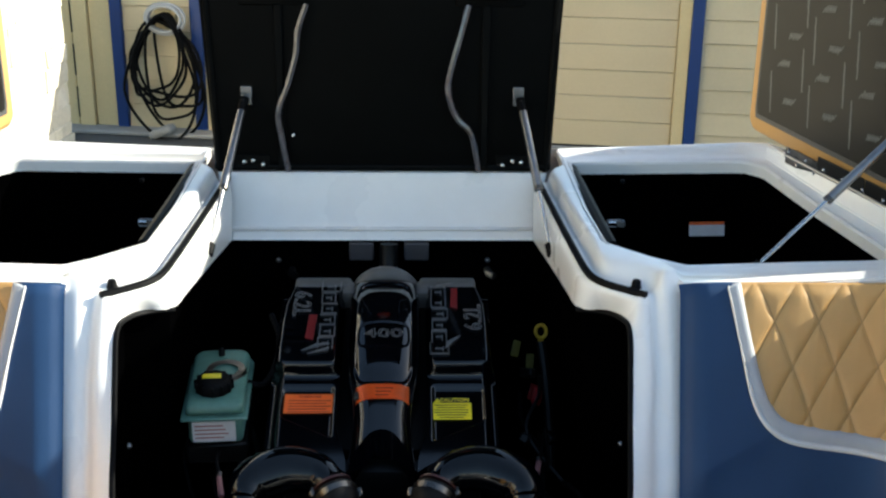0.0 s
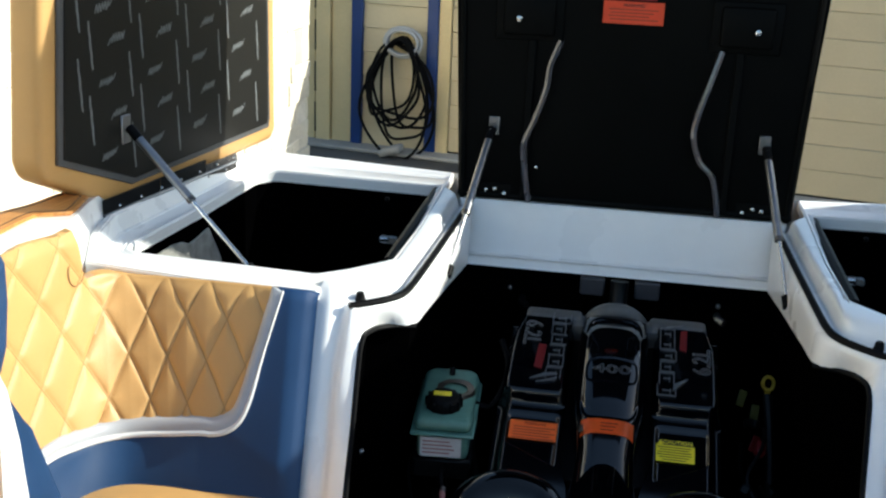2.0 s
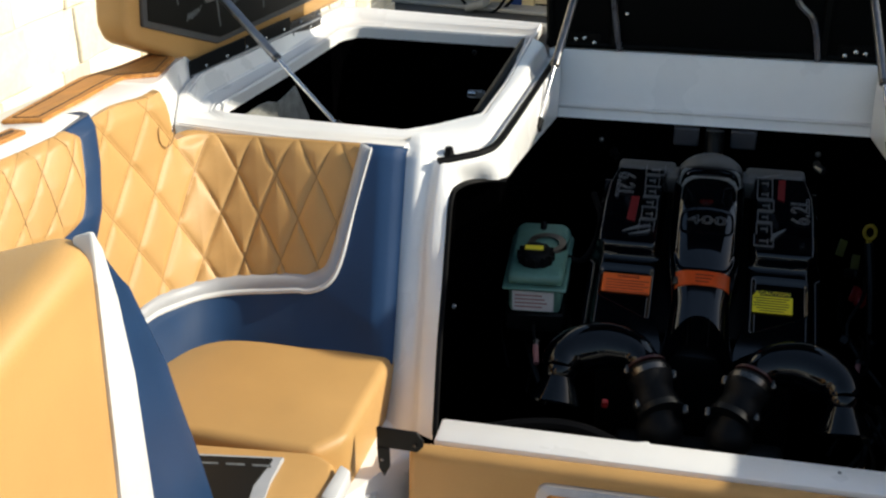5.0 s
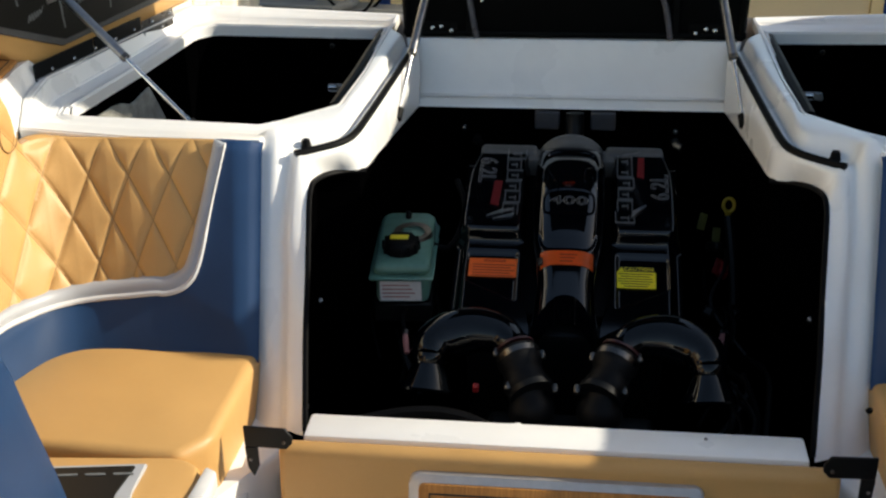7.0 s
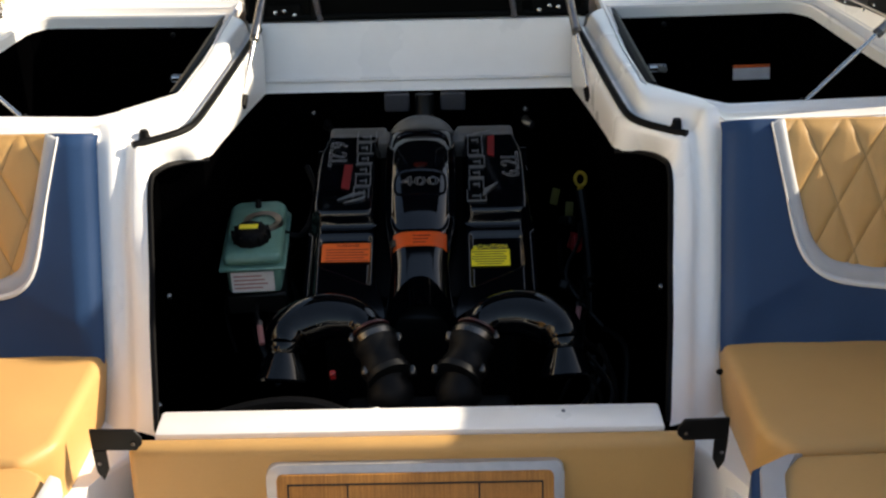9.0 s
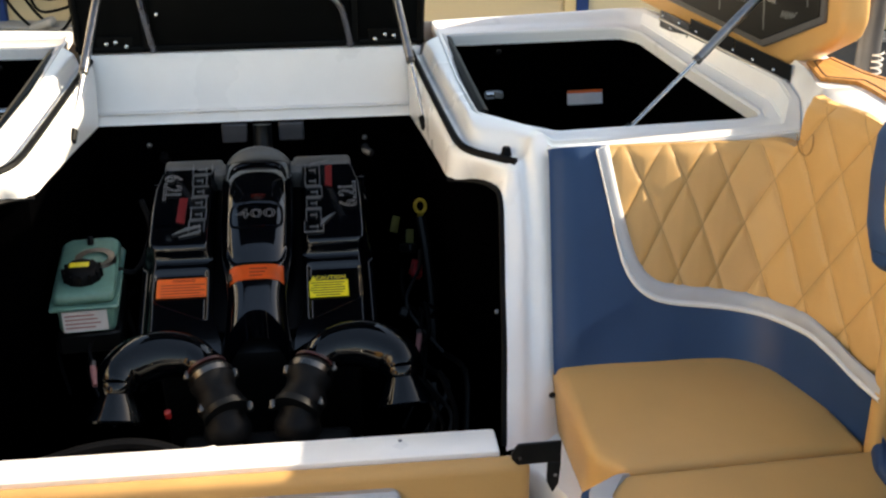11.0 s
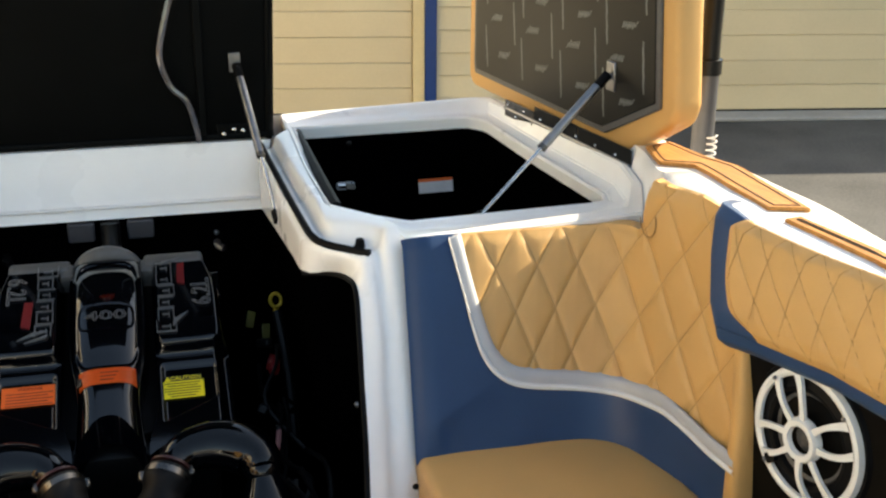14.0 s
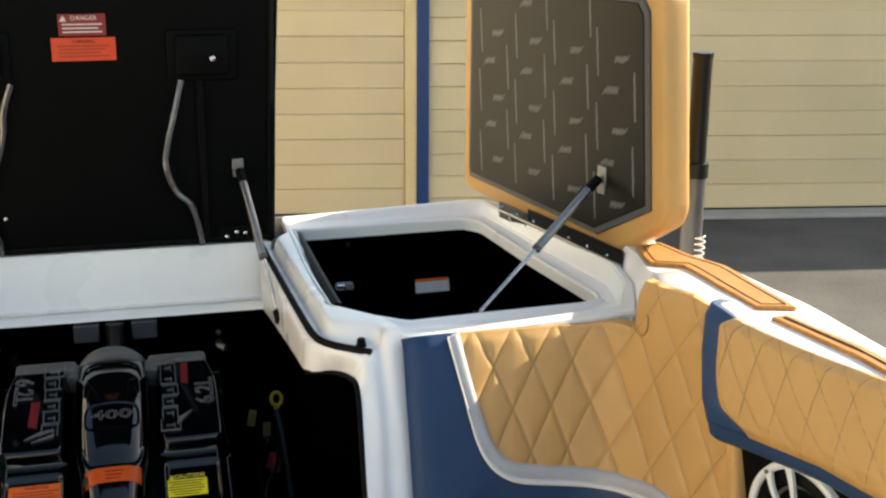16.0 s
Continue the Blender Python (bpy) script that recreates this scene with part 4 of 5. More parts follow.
LOUNGE_M = Matrix(((0, 0, 1, -.80), (1, 0, 0, 0), (0, 1, 0, 0), (0, 0, 0, 1)))     # plan (y, z) drawn upright, depth along x


def lounge_piece(poly, x0, x1, bevel, seg=4):
    bm = prism(poly, x0, x1, bevel, seg, LOUNGE_M)
    for v in bm.verts:
        v.co.z += (v.co.x + .80) * .36 * min(max((v.co.z + .3) / .6, 0), 1)
    return bm


rows = []
for y in np.linspace(.40, .953, 30):
    top = table(y, [(.40, .262), (.47, .298), (.62, .330), (.80, .358), (.90, .374), (.95, .378)])
    r = .062
    prof = [(0, -.36), (0, -.10), (0, .10), (0, top - r)] + [(-r + r * math.cos(q), top - r + r * math.sin(q)) for q in np.linspace(.15, math.pi / 2, 9)] + [(-.16, top + .004), (-.30, top + .002), (-.46, top)]
    # the aft end rounds over too
    back = .006 * (1 - math.sqrt(max(0, 1 - max(0, (y - .905) / .050) ** 2)))
    rows.append([Vector((-.80 + x - back, y - .052 * (.30 - z) / .66 * smooth01(.55, .95, y), z - back * .6 + x * .36 * min(max((z + .3) / .6, 0), 1))) for x, z in prof])
bm = loft(rows)
bmesh.ops.contextual_create(bm, geom=[e for e in bm.edges if e.is_boundary and abs(e.verts[0].co.y - e.verts[1].co.y) < .06])
part("face", bm, TAN, lounge, angle=60)
part("band", lounge_piece([(.890, -.36), (1.020, -.36), (1.012, -.05), (1.010, .12), (.998, .250), (.972, .340), (.960, .372), (.950, .376), (.946, .30), (.930, .05)], -.030, .002, .006, 3), PIPING_WHITE, lounge, "white piping band")
part("side", lounge_piece([(1.00, -.36), (1.255, -.36), (1.190, -.16), (1.125, .07), (1.035, .250), (.972, .352), (.985, .250), (1.000, .0)], -.44, -.002, .010, 3), NAVY, lounge, "navy vinyl side")

# ---- lids and struts ----
hatch = thing("engine_hatch", "black engine hatch lid standing open on its hinge", "hatch")
LID = [(-.478, .075), (.478, .075), (.503, .84), (.585, .98), (-.585, .98), (-.503, .84)]
lid_m = axes((0, 2.968, 0), (1, 0, 0), (0, 0, 1))      # x right, y up, z towards the bow
part("panel", prism(LID, -.035, 0.0, .008, 2, lid_m), LID_BLACK, hatch)
part("sun_pad", prism([(-.46, .11), (.46, .11), (.488, .85), (.57, .98), (-.57, .98), (-.488, .85)], -.140, -.036, .030, 3, lid_m), TAN, hatch, "tan sun pad on the outside of the lid")
# the front of the lid, which drops to the sill when it is shut, leans over the bay when it is open
# out of view; its lean and reach are set to shade the port locker
brow_m = axes((0, 2.968, .885), (1, 0, 0), (0, -.80, .60))
part("brow", prism([(-.585, 0), (.585, 0), (.57, .60), (-.57, .60)], -.035, 0.0, .008, 2, brow_m), LID_BLACK, hatch)
part("seat_back", prism([(-.57, .02), (.57, .02), (.55, .58), (-.55, .58)], -.150, -.036, .035, 3, brow_m), TAN, hatch, "tan padded seat back on the outside of the lid")
for a, b in zip(LID, LID[1:] + LID[:1]):
    d = Vector((b[0] - a[0], b[1] - a[1], 0)).normalized()
    n = Vector((-d.y, d.x, 0)) * .014
    A, B = Vector((*a, 0)) + n, Vector((*b, 0)) + n
    part("rim", tube([lid_m @ A, lid_m @ B], .009, 8), LID_BLACK, hatch)
for s in (1, -1):
    part("rib", box(s * .285 - .012, s * .285 + .012, .09, .55, -.002, .012, .004, 1, lid_m), LID_BLACK, hatch)
    part("latch_recess", box(s * .295 - .095, s * .295 + .095, .545, .685, -.002, .010, .006, 2, lid_m), LID_BLACK, hatch)
    cover = part("latch_cover", box(s * .295 - .072, s * .295 + .072, .562, .672, .008, .030, .010, 2, lid_m), LID_BLACK, hatch)
    part("latch_pin", lathe([(.0001, .012), (.008, .010), (.011, .004), (.011, 0)], 14, lid_m @ pose(s * .322, .608, .030)), CHROME, cover)
    part("hinge_plate", box(s * .37 - .05, s * .37 + .05, .078, .125, -.001, .005, .002, 1, lid_m), LID_BLACK, hatch)
    for dx, dz in ((-.028, .018), (.0, .030), (.025, .026)):
        bolt(lid_m @ Vector((s * (.368 + dx), .078 + dz, .005)), (0, -1, 0), .0085, CHROME, hatch)
    bolt(lid_m @ Vector((s * .272 + .02, .182, .002)), (0, -1, 0), .007, CHROME, hatch)
part("drain_tube", tube(spline([(-.205, 2.955, .55), (-.230, 2.948, .48), (-.236, 2.946, .42), (-.262, 2.945, .33), (-.290, 2.946, .255), (-.285, 2.952, .18), (-.268, 2.955, .08)], 30), .0092, 8), CLEAR, hatch, "clear drain tube")
part("drain_tube", tube(spline([(.236, 2.952, .55), (.215, 2.946, .47), (.188, 2.944, .37), (.182, 2.944, .31), (.205, 2.946, .24), (.248, 2.950, .19), (.272, 2.955, .08)], 30), .0092, 8), CLEAR, hatch, "clear drain tube")
lab = part("warning_label", box(-.096, .070, .606, .668, 0.0, .0025, .0008, 1, lid_m), ORANGE_RED, hatch, "orange-red warning label")
lettering("WARNING", .012, lid_m @ pose(-.013, .657, .0035), INK, lab)
for k in range(4):
    part("text_bar", box(-.080 + .004 * (k % 2), .054 - .012 * (k % 3), .644 - .009 * k, .6475 - .009 * k, .002, .0032, 0, 1, lid_m), INK_RED, lab)
lab = part("danger_label", box(-.074, .048, .672, .730, 0.0, .0025, .0008, 1, lid_m), RED, hatch, "red danger label")
lettering("DANGER", .017, lid_m @ pose(-.008, .719, .0035), WHITE_LABEL, lab)
part("triangle", prism([(-.070, .711), (-.052, .711), (-.061, .727)], .002, .0034, 0, 1, lid_m), WHITE_LABEL, lab)
for k in range(3):
    part("text_bar", box(-.064, .038 - .010 * (k % 2), .701 - .010 * k, .7045 - .010 * k, .002, .0032, 0, 1, lid_m), WHITE_LABEL, lab)


def gas_strut(a, b, mid, name_group, rod=.0055, body=.0115):
    """a: foot, b: upper end; mid: where the rod meets the body."""
    a, b = Vector(a), Vector(b)
    t = thing("gas_strut", "steel gas strut with black body and end fittings", "strut", name_group)
    c = a.lerp(b, mid)
    d = (b - a).normalized()
    part("rod", tube([a, c], rod, 10), CHROME, t, "polished rod")
    part("body", tube([c, c + d * .01, b - d * .02], body, 12, radii=[body * .8, body, body]), DULL_STEEL, t)
    part("collar", tube([c - d * .003, c + d * .008], body * 1.06, 12), CLAMP, t)
    part("end_fitting", tube([b - d * .03, b + d * .012], body * 1.15, 10), RUBBER, t)
    part("end_fitting", tube([a - d * .014, a + d * .018], .014, 10), RUBBER, t)
    return t


for s in (1, -1):
    t = gas_strut((s * .443, 2.593, -.028), (s * .385, 2.935, .283), .40, "hatch struts")
    part("foot_stud", lathe([(.0001, .022), (.010, .020), (.016, .012), (.016, .002), (.011, -.004)], 14, axes((s * .452, 2.585, -.035), (0, 1, 0), (0, 0, s))), RUBBER, t, "black ball stud")
    part("mount_plate", box(s * .380 - .016, s * .380 + .016, .268, .322, 0, .006, .002, 1, lid_m), DULL_STEEL, t, "steel mounting plate")
    part("mount_stud", tube([(s * .385, 2.962, .285), (s * .385, 2.925, .285)], .007, 8), CHROME, t)
    part("mount_plate", box(s * .462 - .004, s * .462 + .004, 2.545, 2.60, -.055, .012, .002, 1), DULL_STEEL, t)


def locker_lid(s):
    t = thing("locker_hatch", "tan upholstered locker lid standing open, dark printed backing", "hatch", "locker hatches")
    o, e = Vector((1.312, 2.40, .13)), Vector((1.135, 3.20, .13))
    y = Vector((-0.02, 0, 1.0))
    if s > 0:
        m = axes(o, e - o, y)
    else:
        m = axes(Vector((-o.x, o.y, o.z)), Vector((o.x - e.x, e.y - o.y, 0)), Vector((-y.x, 0, 1)))
    # m: x aft along the hinge, y up; z outboard for the right lid, inboard for the left one
    out = (m.to_3x3() @ Vector((0, 0, 1))).x * s
    k = 1 if out > 0 else -1
    f = .030 * s          # the starboard lid ends a little further aft
    shell = [(-.215 + f, .165), (-.195 + f, .120), (.04, -.005), (.10, -.012), (.862, .0), (.890, .03), (.868, .66), (.83, .705), (-.135 + f, .72), (-.175 + f, .68)]
    lo, hi = (0.004, .083) if k > 0 else (-.095, -.004)
    part("cushion", prism(shell, lo, hi, .024, 4, m), TAN, t, angle=50)
    board = [(-.158 + f, .158), (.105, .040), (.826, .050), (.832, .08), (.810, .63), (.785, .66), (-.095 + f, .675), (-.122 + f, .645)]
    part("edge_strip", prism(board, -.006 if k > 0 else -.005, .005 if k > 0 else .006, .003, 1, m), EDGE_STRIP, t, "grey edge strip")
    inner = [(.36 + (x - .36) * .965, .40 + (y0 - .40) * .955) for x, y0 in board]
    part("backing_board", prism(inner, -.009 if k > 0 else -.004, .004 if k > 0 else .009, .002, 1, m), UNDERSIDE, t, "dark printed backing board")
    bm = bmesh.new()
    zf = -.0095 if k > 0 else .0095
    rng = random.Random(7)
    for r in range(8):
        for c in range(10):
            x, yy = -.16 + .105 * c + (.059 if r % 2 else 0) + rng.uniform(-.004, .004), .055 + .094 * r + rng.uniform(-.004, .004)
            low = .160 - (x + .150) * .45 if x < .10 else .050
            if not (-.115 + f + .06 * yy < x < .775 and low + .045 < yy < .62):
                continue
            size = rng.uniform(1.05, 1.20)
            if (c + r) % 2:
                # upright mark: one long, slightly wavering stroke
                pts = [(.0010 * math.sin(2.2 * q + c) + .010 * (q / 9 - .5), .056 - .0124 * q) for q in range(10)]
                half = [.0030 + .0012 * math.sin(math.pi * q / 9) for q in range(10)]
            else:
                # slanted script: a run of joined strokes with a longer lead-in
                pts = [(-.032, -.012), (-.020, .004)]
                for q in range(5):
                    pts += [(-.018 + .0095 * q, -.008 + .001 * q), (-.011 + .0095 * q, .010 + .001 * q + rng.uniform(-.002, .002))]
                half = [.0026] * len(pts)
                if r % 2:
                    pts = [(-a, -b) for a, b in pts]
            pts = [Vector((x - s * size * a, yy + size * b, zf)) for a, b in pts]
            for j, p in enumerate(pts):
                d = pts[min(j + 1, len(pts) - 1)] - pts[max(j - 1, 0)]
                side_way = Vector((-d.y, d.x, 0)).normalized() if (c + r) % 2 else Vector((1, 0, 0))
                pair = [bm.verts.new(m @ (p - side_way * half[j])), bm.verts.new(m @ (p + side_way * half[j]))]
                if j:
                    bm.faces.new((last[0], last[1], pair[1], pair[0]))
                last = pair
    tagged(part("print_pattern", bm, PRINT, t, "pale repeated printed marks", smooth=False), kind="stuff")
    # piano hinge
    for a, b in ((-.03, .22), (.225, .45), (.455, .62)):
        part("hinge_leaf", box(a, b, -.035, .030 if a < .4 else .014, -.012 if k > 0 else .008, -.008 if k > 0 else .012, .001, 1, m), SATIN if a < .4 else CLAMP, t, "hinge leaf")
    part("hinge_pin", tube([m @ Vector((-.03, -.012, -.012 * k)), m @ Vector((.62, -.012, -.012 * k))], .005, 8), DULL_STEEL, t)
    for q in range(14):
        bolt(m @ Vector((-.01 + .047 * q, .002 if q % 2 else -.024, -.012 * k)), m.to_3x3() @ Vector((0, 0, -k)), .005, CHROME, t)
    foot, head = (s * .902, 2.335, .02), m @ Vector((.075, .195, -.030 * k))
    st = gas_strut(foot, head, .50, "locker struts")
    part("mount_plate", box(.056, .094, .160, .235, -.014 if k > 0 else .006, -.006 if k > 0 else .014, .002, 1, m), DULL_STEEL, st, "steel mounting plate")
    part("mount_stud", tube([m @ Vector((.075, .195, -.034 * k)), m @ Vector((.075, .195, -.006 * k))], .008, 8), CHROME, st)
    return t


for s in (1, -1):
    locker_lid(s)
    cl = thing("latch_catch", "small steel latch catch inside the locker", "latch", "locker latches")
    cm = axes((s * .690, 3.020, -.098), (1, 0, 0), (0, .25, 1))
    part("plate", prism(rounded(-.030, .024, -.012, .012, .006), 0, .004, .001, 1, cm), DULL_STEEL, cl)
    part("barrel", tube([cm @ Vector((-.026, .002, .010)), cm @ Vector((-.004, .002, .010))], .0085, 12), CHROME, cl)
    part("tongue", prism([(-.004, -.010), (.020, -.014), (.026, -.006), (.022, .004), (-.004, .008)], .004, .016, .002, 1, cm), CLAMP, cl)
    bolt(cm @ Vector((.016, .008, .004)), (0, -1, .25), .004, CHROME, cl)
lab_m = axes((.966, 3.040, -.124), (1, .05, 0), (0, .25, 1))
lab = thing("locker_label", "white label with an orange stripe on the locker wall", "label")
part("plate", box(-.054, .054, -.020, .014, 0, .003, .0008, 1, lab_m), WHITE_LABEL, lab)
part("stripe", box(-.054, .054, .0145, .023, 0, .003, .0008, 1, lab_m), ORANGE, lab, "orange stripe")
# ---- engine ----
HOSE = material("hose_rubber", (0.004, 0.004, 0.0045), 0.5, spec=0.14, vary=0.2, scale=40, bump=0.15, bump_scale=120)
PIPE_GLOSS = material("pipe_gloss", (0.0010, 0.0014, 0.0020), 0.03, vary=0.1, scale=6, spec=0.40)
OLIVE = material("olive_tag", (0.10, 0.09, 0.012), 0.5, vary=0.2, scale=40)
SILICONE = material("red_silicone", (0.035, 0.006, 0.006), 0.45, vary=0.15, scale=30, bump=0.1)
eng = thing("engine", "glossy black boat engine with ribbed cover and decals", "engine")
ENG = axes((.012, 2.1, -.27), (1, 0, 0), (0, 1, .25))       # x right, y aft up the slope, z off the cover

# block below the cover
part("block", box(-.23, .23, -.06, .54, -.55, -.09, .02, 2, ENG), SATIN, eng)
DUCT_TOP = [(-.10, -.010), (-.05, .000), (0.0, .010), (.06, .022), (.11, .030), (.15, .038), (.20, .040), (.42, .054), (.48, .049), (.53, .034), (.56, -.002), (.61, -.06)]
DUCT_HALF = [(-.10, .077), (-.05, .070), (.03, .066), (.10, .072), (.16, .082), (.24, .086), (.61, .086)]
CAP_OUT = [(.16, .264), (.23, .270), (.36, .270), (.43, .267), (.49, .254), (.54, .240)]


def soft_least(values, k):
    return -k * math.log(sum(math.exp(-v / k) for v in values))


def eased(x, pts, r=.03):
    """The table's value, averaged over a short stretch, so that no kink shows in the gloss."""
    return sum(w * table(x + r * d, pts) for w, d in ((1, -1), (2, -.5), (3, 0), (2, .5), (1, 1))) / 9


def duct_height(u, v):
    """Height of the middle duct: a flat crown between lips, with a shield-shaped hump that carries the number."""
    a, half, top = abs(u), eased(v, DUCT_HALF), eased(v, DUCT_TOP)
    edge = top - .030 - .016 * smooth01(.14, .0, v)
    h = edge + (top - edge) * math.sqrt(max(0.0, 1 - min(a / (half * .96), 1) ** 3.4))
    h = max(h, edge + .026 * math.exp(-((a / half - .97) / .050) ** 2) * (1 - smooth01(.42, .47, v)))
    h += (.0165 - 1.3 * u * u - .7 * (v - .30) ** 2) * smooth01(0, .30, 1 - (u / .073) ** 6 - ((v - .300) / .195) ** 4)
    return h - .0025 * smooth01(0, .22, 1 - (u / .062) ** 6 - ((v - .262) / .042) ** 4)


def housing_height(a, v, right):
    """Height of a side housing: a raised plate behind, a sunk label panel in front."""
    h = -.012 - .15 * max(0, .20 - v) - .9 * max(0, v - .535)
    inside = soft_least((a - .108, table(v, CAP_OUT) - a, v - (.186 + .05 * max(a - .20, 0)), .545 - v), .005)
    h += .034 * smooth01(-.004, .011, inside)
    h -= .030 * (1 - smooth01(-.004, .020, (table(v, CAP_OUT) if v > .2 else .258) - a))
    low = .002 + .50 * (a - .115) - (.012 if right else .0)
    panel = soft_least((a - .118, .240 - a, v - low, .155 - v), .003)
    return h - .009 * smooth01(-.004, .006, panel)


def joined_grid(rows):
    """A sheet over rows of points with a short skirt all round."""
    bm = loft(rows)
    ext = bmesh.ops.extrude_edge_only(bm, edges=[e for e in bm.edges if e.is_boundary])
    for v in ext["geom"]:
        if isinstance(v, bmesh.types.BMVert):
            v.co += Vector((0, 0, -.07))
    return bm


duct_rows = []
for j in range(171):
    row = []
    for k in range(73):
        q = -1.05 + 2.10 * k / 72
        foot = -.022 - .075 * abs(min(max(q, -1), 1)) ** 2.2
        v = foot + (.59 - foot) * j / 170
        half = eased(v, DUCT_HALF)
        h = duct_height(q * half, v)
        row.append(ENG @ Vector((q * half, v, h - (.03 * (abs(q) - 1) / .05 if abs(q) > 1 else 0))))
    duct_rows.append(row)
part("duct_cover", joined_grid(duct_rows), GLOSS, eng, "glossy black duct cover with a raised hump", angle=60)
for s in (1, -1):
    rows = []
    for j in range(181):
        v0 = -.10 + .66 * j / 180
        row = []
        for k in range(61):
            c = k / 60
            inner = .105 - .024 * smooth01(.05, -.09, v0)
            a = inner + (.272 - inner) * c
            foot = table(a, [(.080, -.096), (.10, -.080), (.14, -.056), (.20, -.038), (.272, -.030)])
            v = v0 if v0 > .0 else foot * -v0 / .10
            row.append(ENG @ Vector((s * a, v, housing_height(a, v, s > 0))))
        rows.append(row)
    part("side_cover", joined_grid(rows), GLOSS, eng, "glossy black moulded side cover", angle=60)
# dark well between the covers
part("cover_bed", box(-.115, .115, -.02, .53, -.10, -.058, .004, 1, ENG), RUBBER, eng)
for s in (1, -1):
    # outlined emblem down the inner side of each plate: six open blocks with a tail and a red tab
    cx = .138 if s > 0 else -.142
    y0, way = (.222, 1) if s > 0 else (.520, -1)
    bm = bmesh.new()
    rng = random.Random(3 + s)
    for k in range(6):
        wide, tall, x0 = .036 + .010 * (k == 0) + .004 * rng.random(), .043, cx + rng.uniform(-.003, .003)
        ya = y0 + way * k * .0465 - (0 if way > 0 else tall)
        t = .0022
        bars = [(-wide / 2, wide / 2, 0, t), (-wide / 2, wide / 2, tall - t, tall), (-wide / 2, -wide / 2 + t, 0, tall), (wide / 2 - t, wide / 2, 0, tall)]
        bars.pop((k * 3 + 1) % 4)
        bars += [(-wide * .22, wide * .22, tall * .45, tall * .45 + t), (wide * .22 - t, wide * .22, tall * .2, tall * .62)]
        for a, b, q, r in bars:
            box(x0 + a, x0 + b, ya + q, ya + r, .0235, .0275, 0, 1, ENG, bm)
    ye = y0 + way * .02
    prism([(cx + .012 * s, ye), (cx + .050 * s, ye + .052), (cx + .016 * s, ye + .026)] if s > 0 else [(cx + .010, .262), (cx - .058, .236), (cx - .022, .262)], .0235, .0275, 0, 1, ENG, bm)
    prism([(cx - .010 * s, y0 + way * .27), (cx + .042 * s, y0 + way * .295), (cx - .004 * s, y0 + way * .283)], .0235, .0275, 0, 1, ENG, bm)
    tagged(part("emblem", bm, EMBLEM, eng, "chrome outlined emblem", smooth=False), kind="stuff")
    part("emblem_tab", prism([(.167, .412), (.184, .404), (.187, .494), (.170, .490)] if s > 0 else [(-.194, .285), (-.174, .277), (-.170, .378), (-.190, .378)], .0235, .0270, 0, 1, ENG), EMBLEM_RED, eng, "red emblem tab")
    lettering("6.2L", .062, ENG @ pose(-.212 if s < 0 else .224, .425 if s < 0 else .366, .0268) @ pose(0, 0, 0, 0, 0, -90 if s < 0 else 90), EMBLEM, eng, outline=.0010)
lettering("400", .043, ENG @ pose(0, .262, .0580, 4.5) @ Matrix.Scale(1.45, 4, (1, 0, 0)), EMBLEM, eng, outline=.0006)
# matt collar that arches over the duct, with rounded arms along the back of the plates
arch = []
for q in range(13):
    b = 2 * math.pi * q / 12
    rad, dy = .072 + .021 * math.cos(b), .024 * math.sin(b)
    arch.append([ENG @ Vector((rad * math.cos(a), .538 + dy, -.034 + rad * math.sin(a))) for a in np.linspace(-.15, math.pi + .15, 37)])
part("rear_collar", loft(arch), STRIP, eng, "matt grey collar behind the duct", angle=80)
for s in (1, -1):
    part("rear_strip", box(min(s * .088, s * .236), max(s * .088, s * .236), .500, .546, -.03, .0265, .012, 3, ENG), STRIP, eng, "matt grey rear strip")
    part("collar_tab", box(min(s * .080, s * .112), max(s * .080, s * .112), .478, .530, -.03, .0215, .006, 2, ENG), STRIP, eng)
# decals, on the steeper front of the cover
DEC = ENG @ pose(0, .20, -.0152, math.degrees(math.atan(.15))) @ pose(0, -.20, 0)
lab = part("warning_label", box(-.236, -.115, .036, .094, -.003, -.0005, .0006, 1, DEC @ pose(.003, .040, 0)), ORANGE, eng, "orange warning label")
lettering("WARNING", .011, DEC @ pose(.003, .040, 0) @ pose(-.175, .085, .0003), INK_RED, lab)
for k in range(5):
    part("text_bar", box(-.226, -.126 - .01 * (k % 2), .072 - .0085 * k, .0745 - .0085 * k, -.002, .0002, 0, 1, DEC @ pose(.003, .040, 0)), INK_RED, lab)
rows = []
for v in np.linspace(.062, .106, 4):
    rows.append([ENG @ Vector((x, v, duct_height(x, v) + .0012)) for x in np.linspace(-.062, .062, 21)])
bm = loft(rows)
bmesh.ops.solidify(bm, geom=bm.faces[:], thickness=.0008)
lab = part("warning_band", bm, ORANGE, eng, "orange warning band over the duct")
part("text_block", box(-.052, -.040, .070, .098, .000, .0030, 0, 1, ENG @ pose(0, 0, duct_height(-.046, .084) - .001, 0, -34, 0) @ pose(-.008, 0, .027)), INK, lab)
for k in range(3):
    part("text_bar", box(-.016, .024 - .005 * k, .092 - .010 * k, .0945 - .010 * k, .018, duct_height(0, .092 - .010 * k) + .0028, 0, 1, ENG), INK_RED, lab)
lab = part("caution_label", box(.105, .200, .006, .056, -.003, -.0005, .0006, 1, DEC @ pose(.009, .050, 0)), YELLOW, eng, "yellow caution label")
head = part("caution_title", box(.115, .196, .056, .072, -.0035, -.0012, .0004, 1, DEC @ pose(.009, .050, 0)), INK, lab)
lettering("CAUTION", .0155, DEC @ pose(.009, .050, 0) @ pose(.160, .064, -.0006), YELLOW, head)
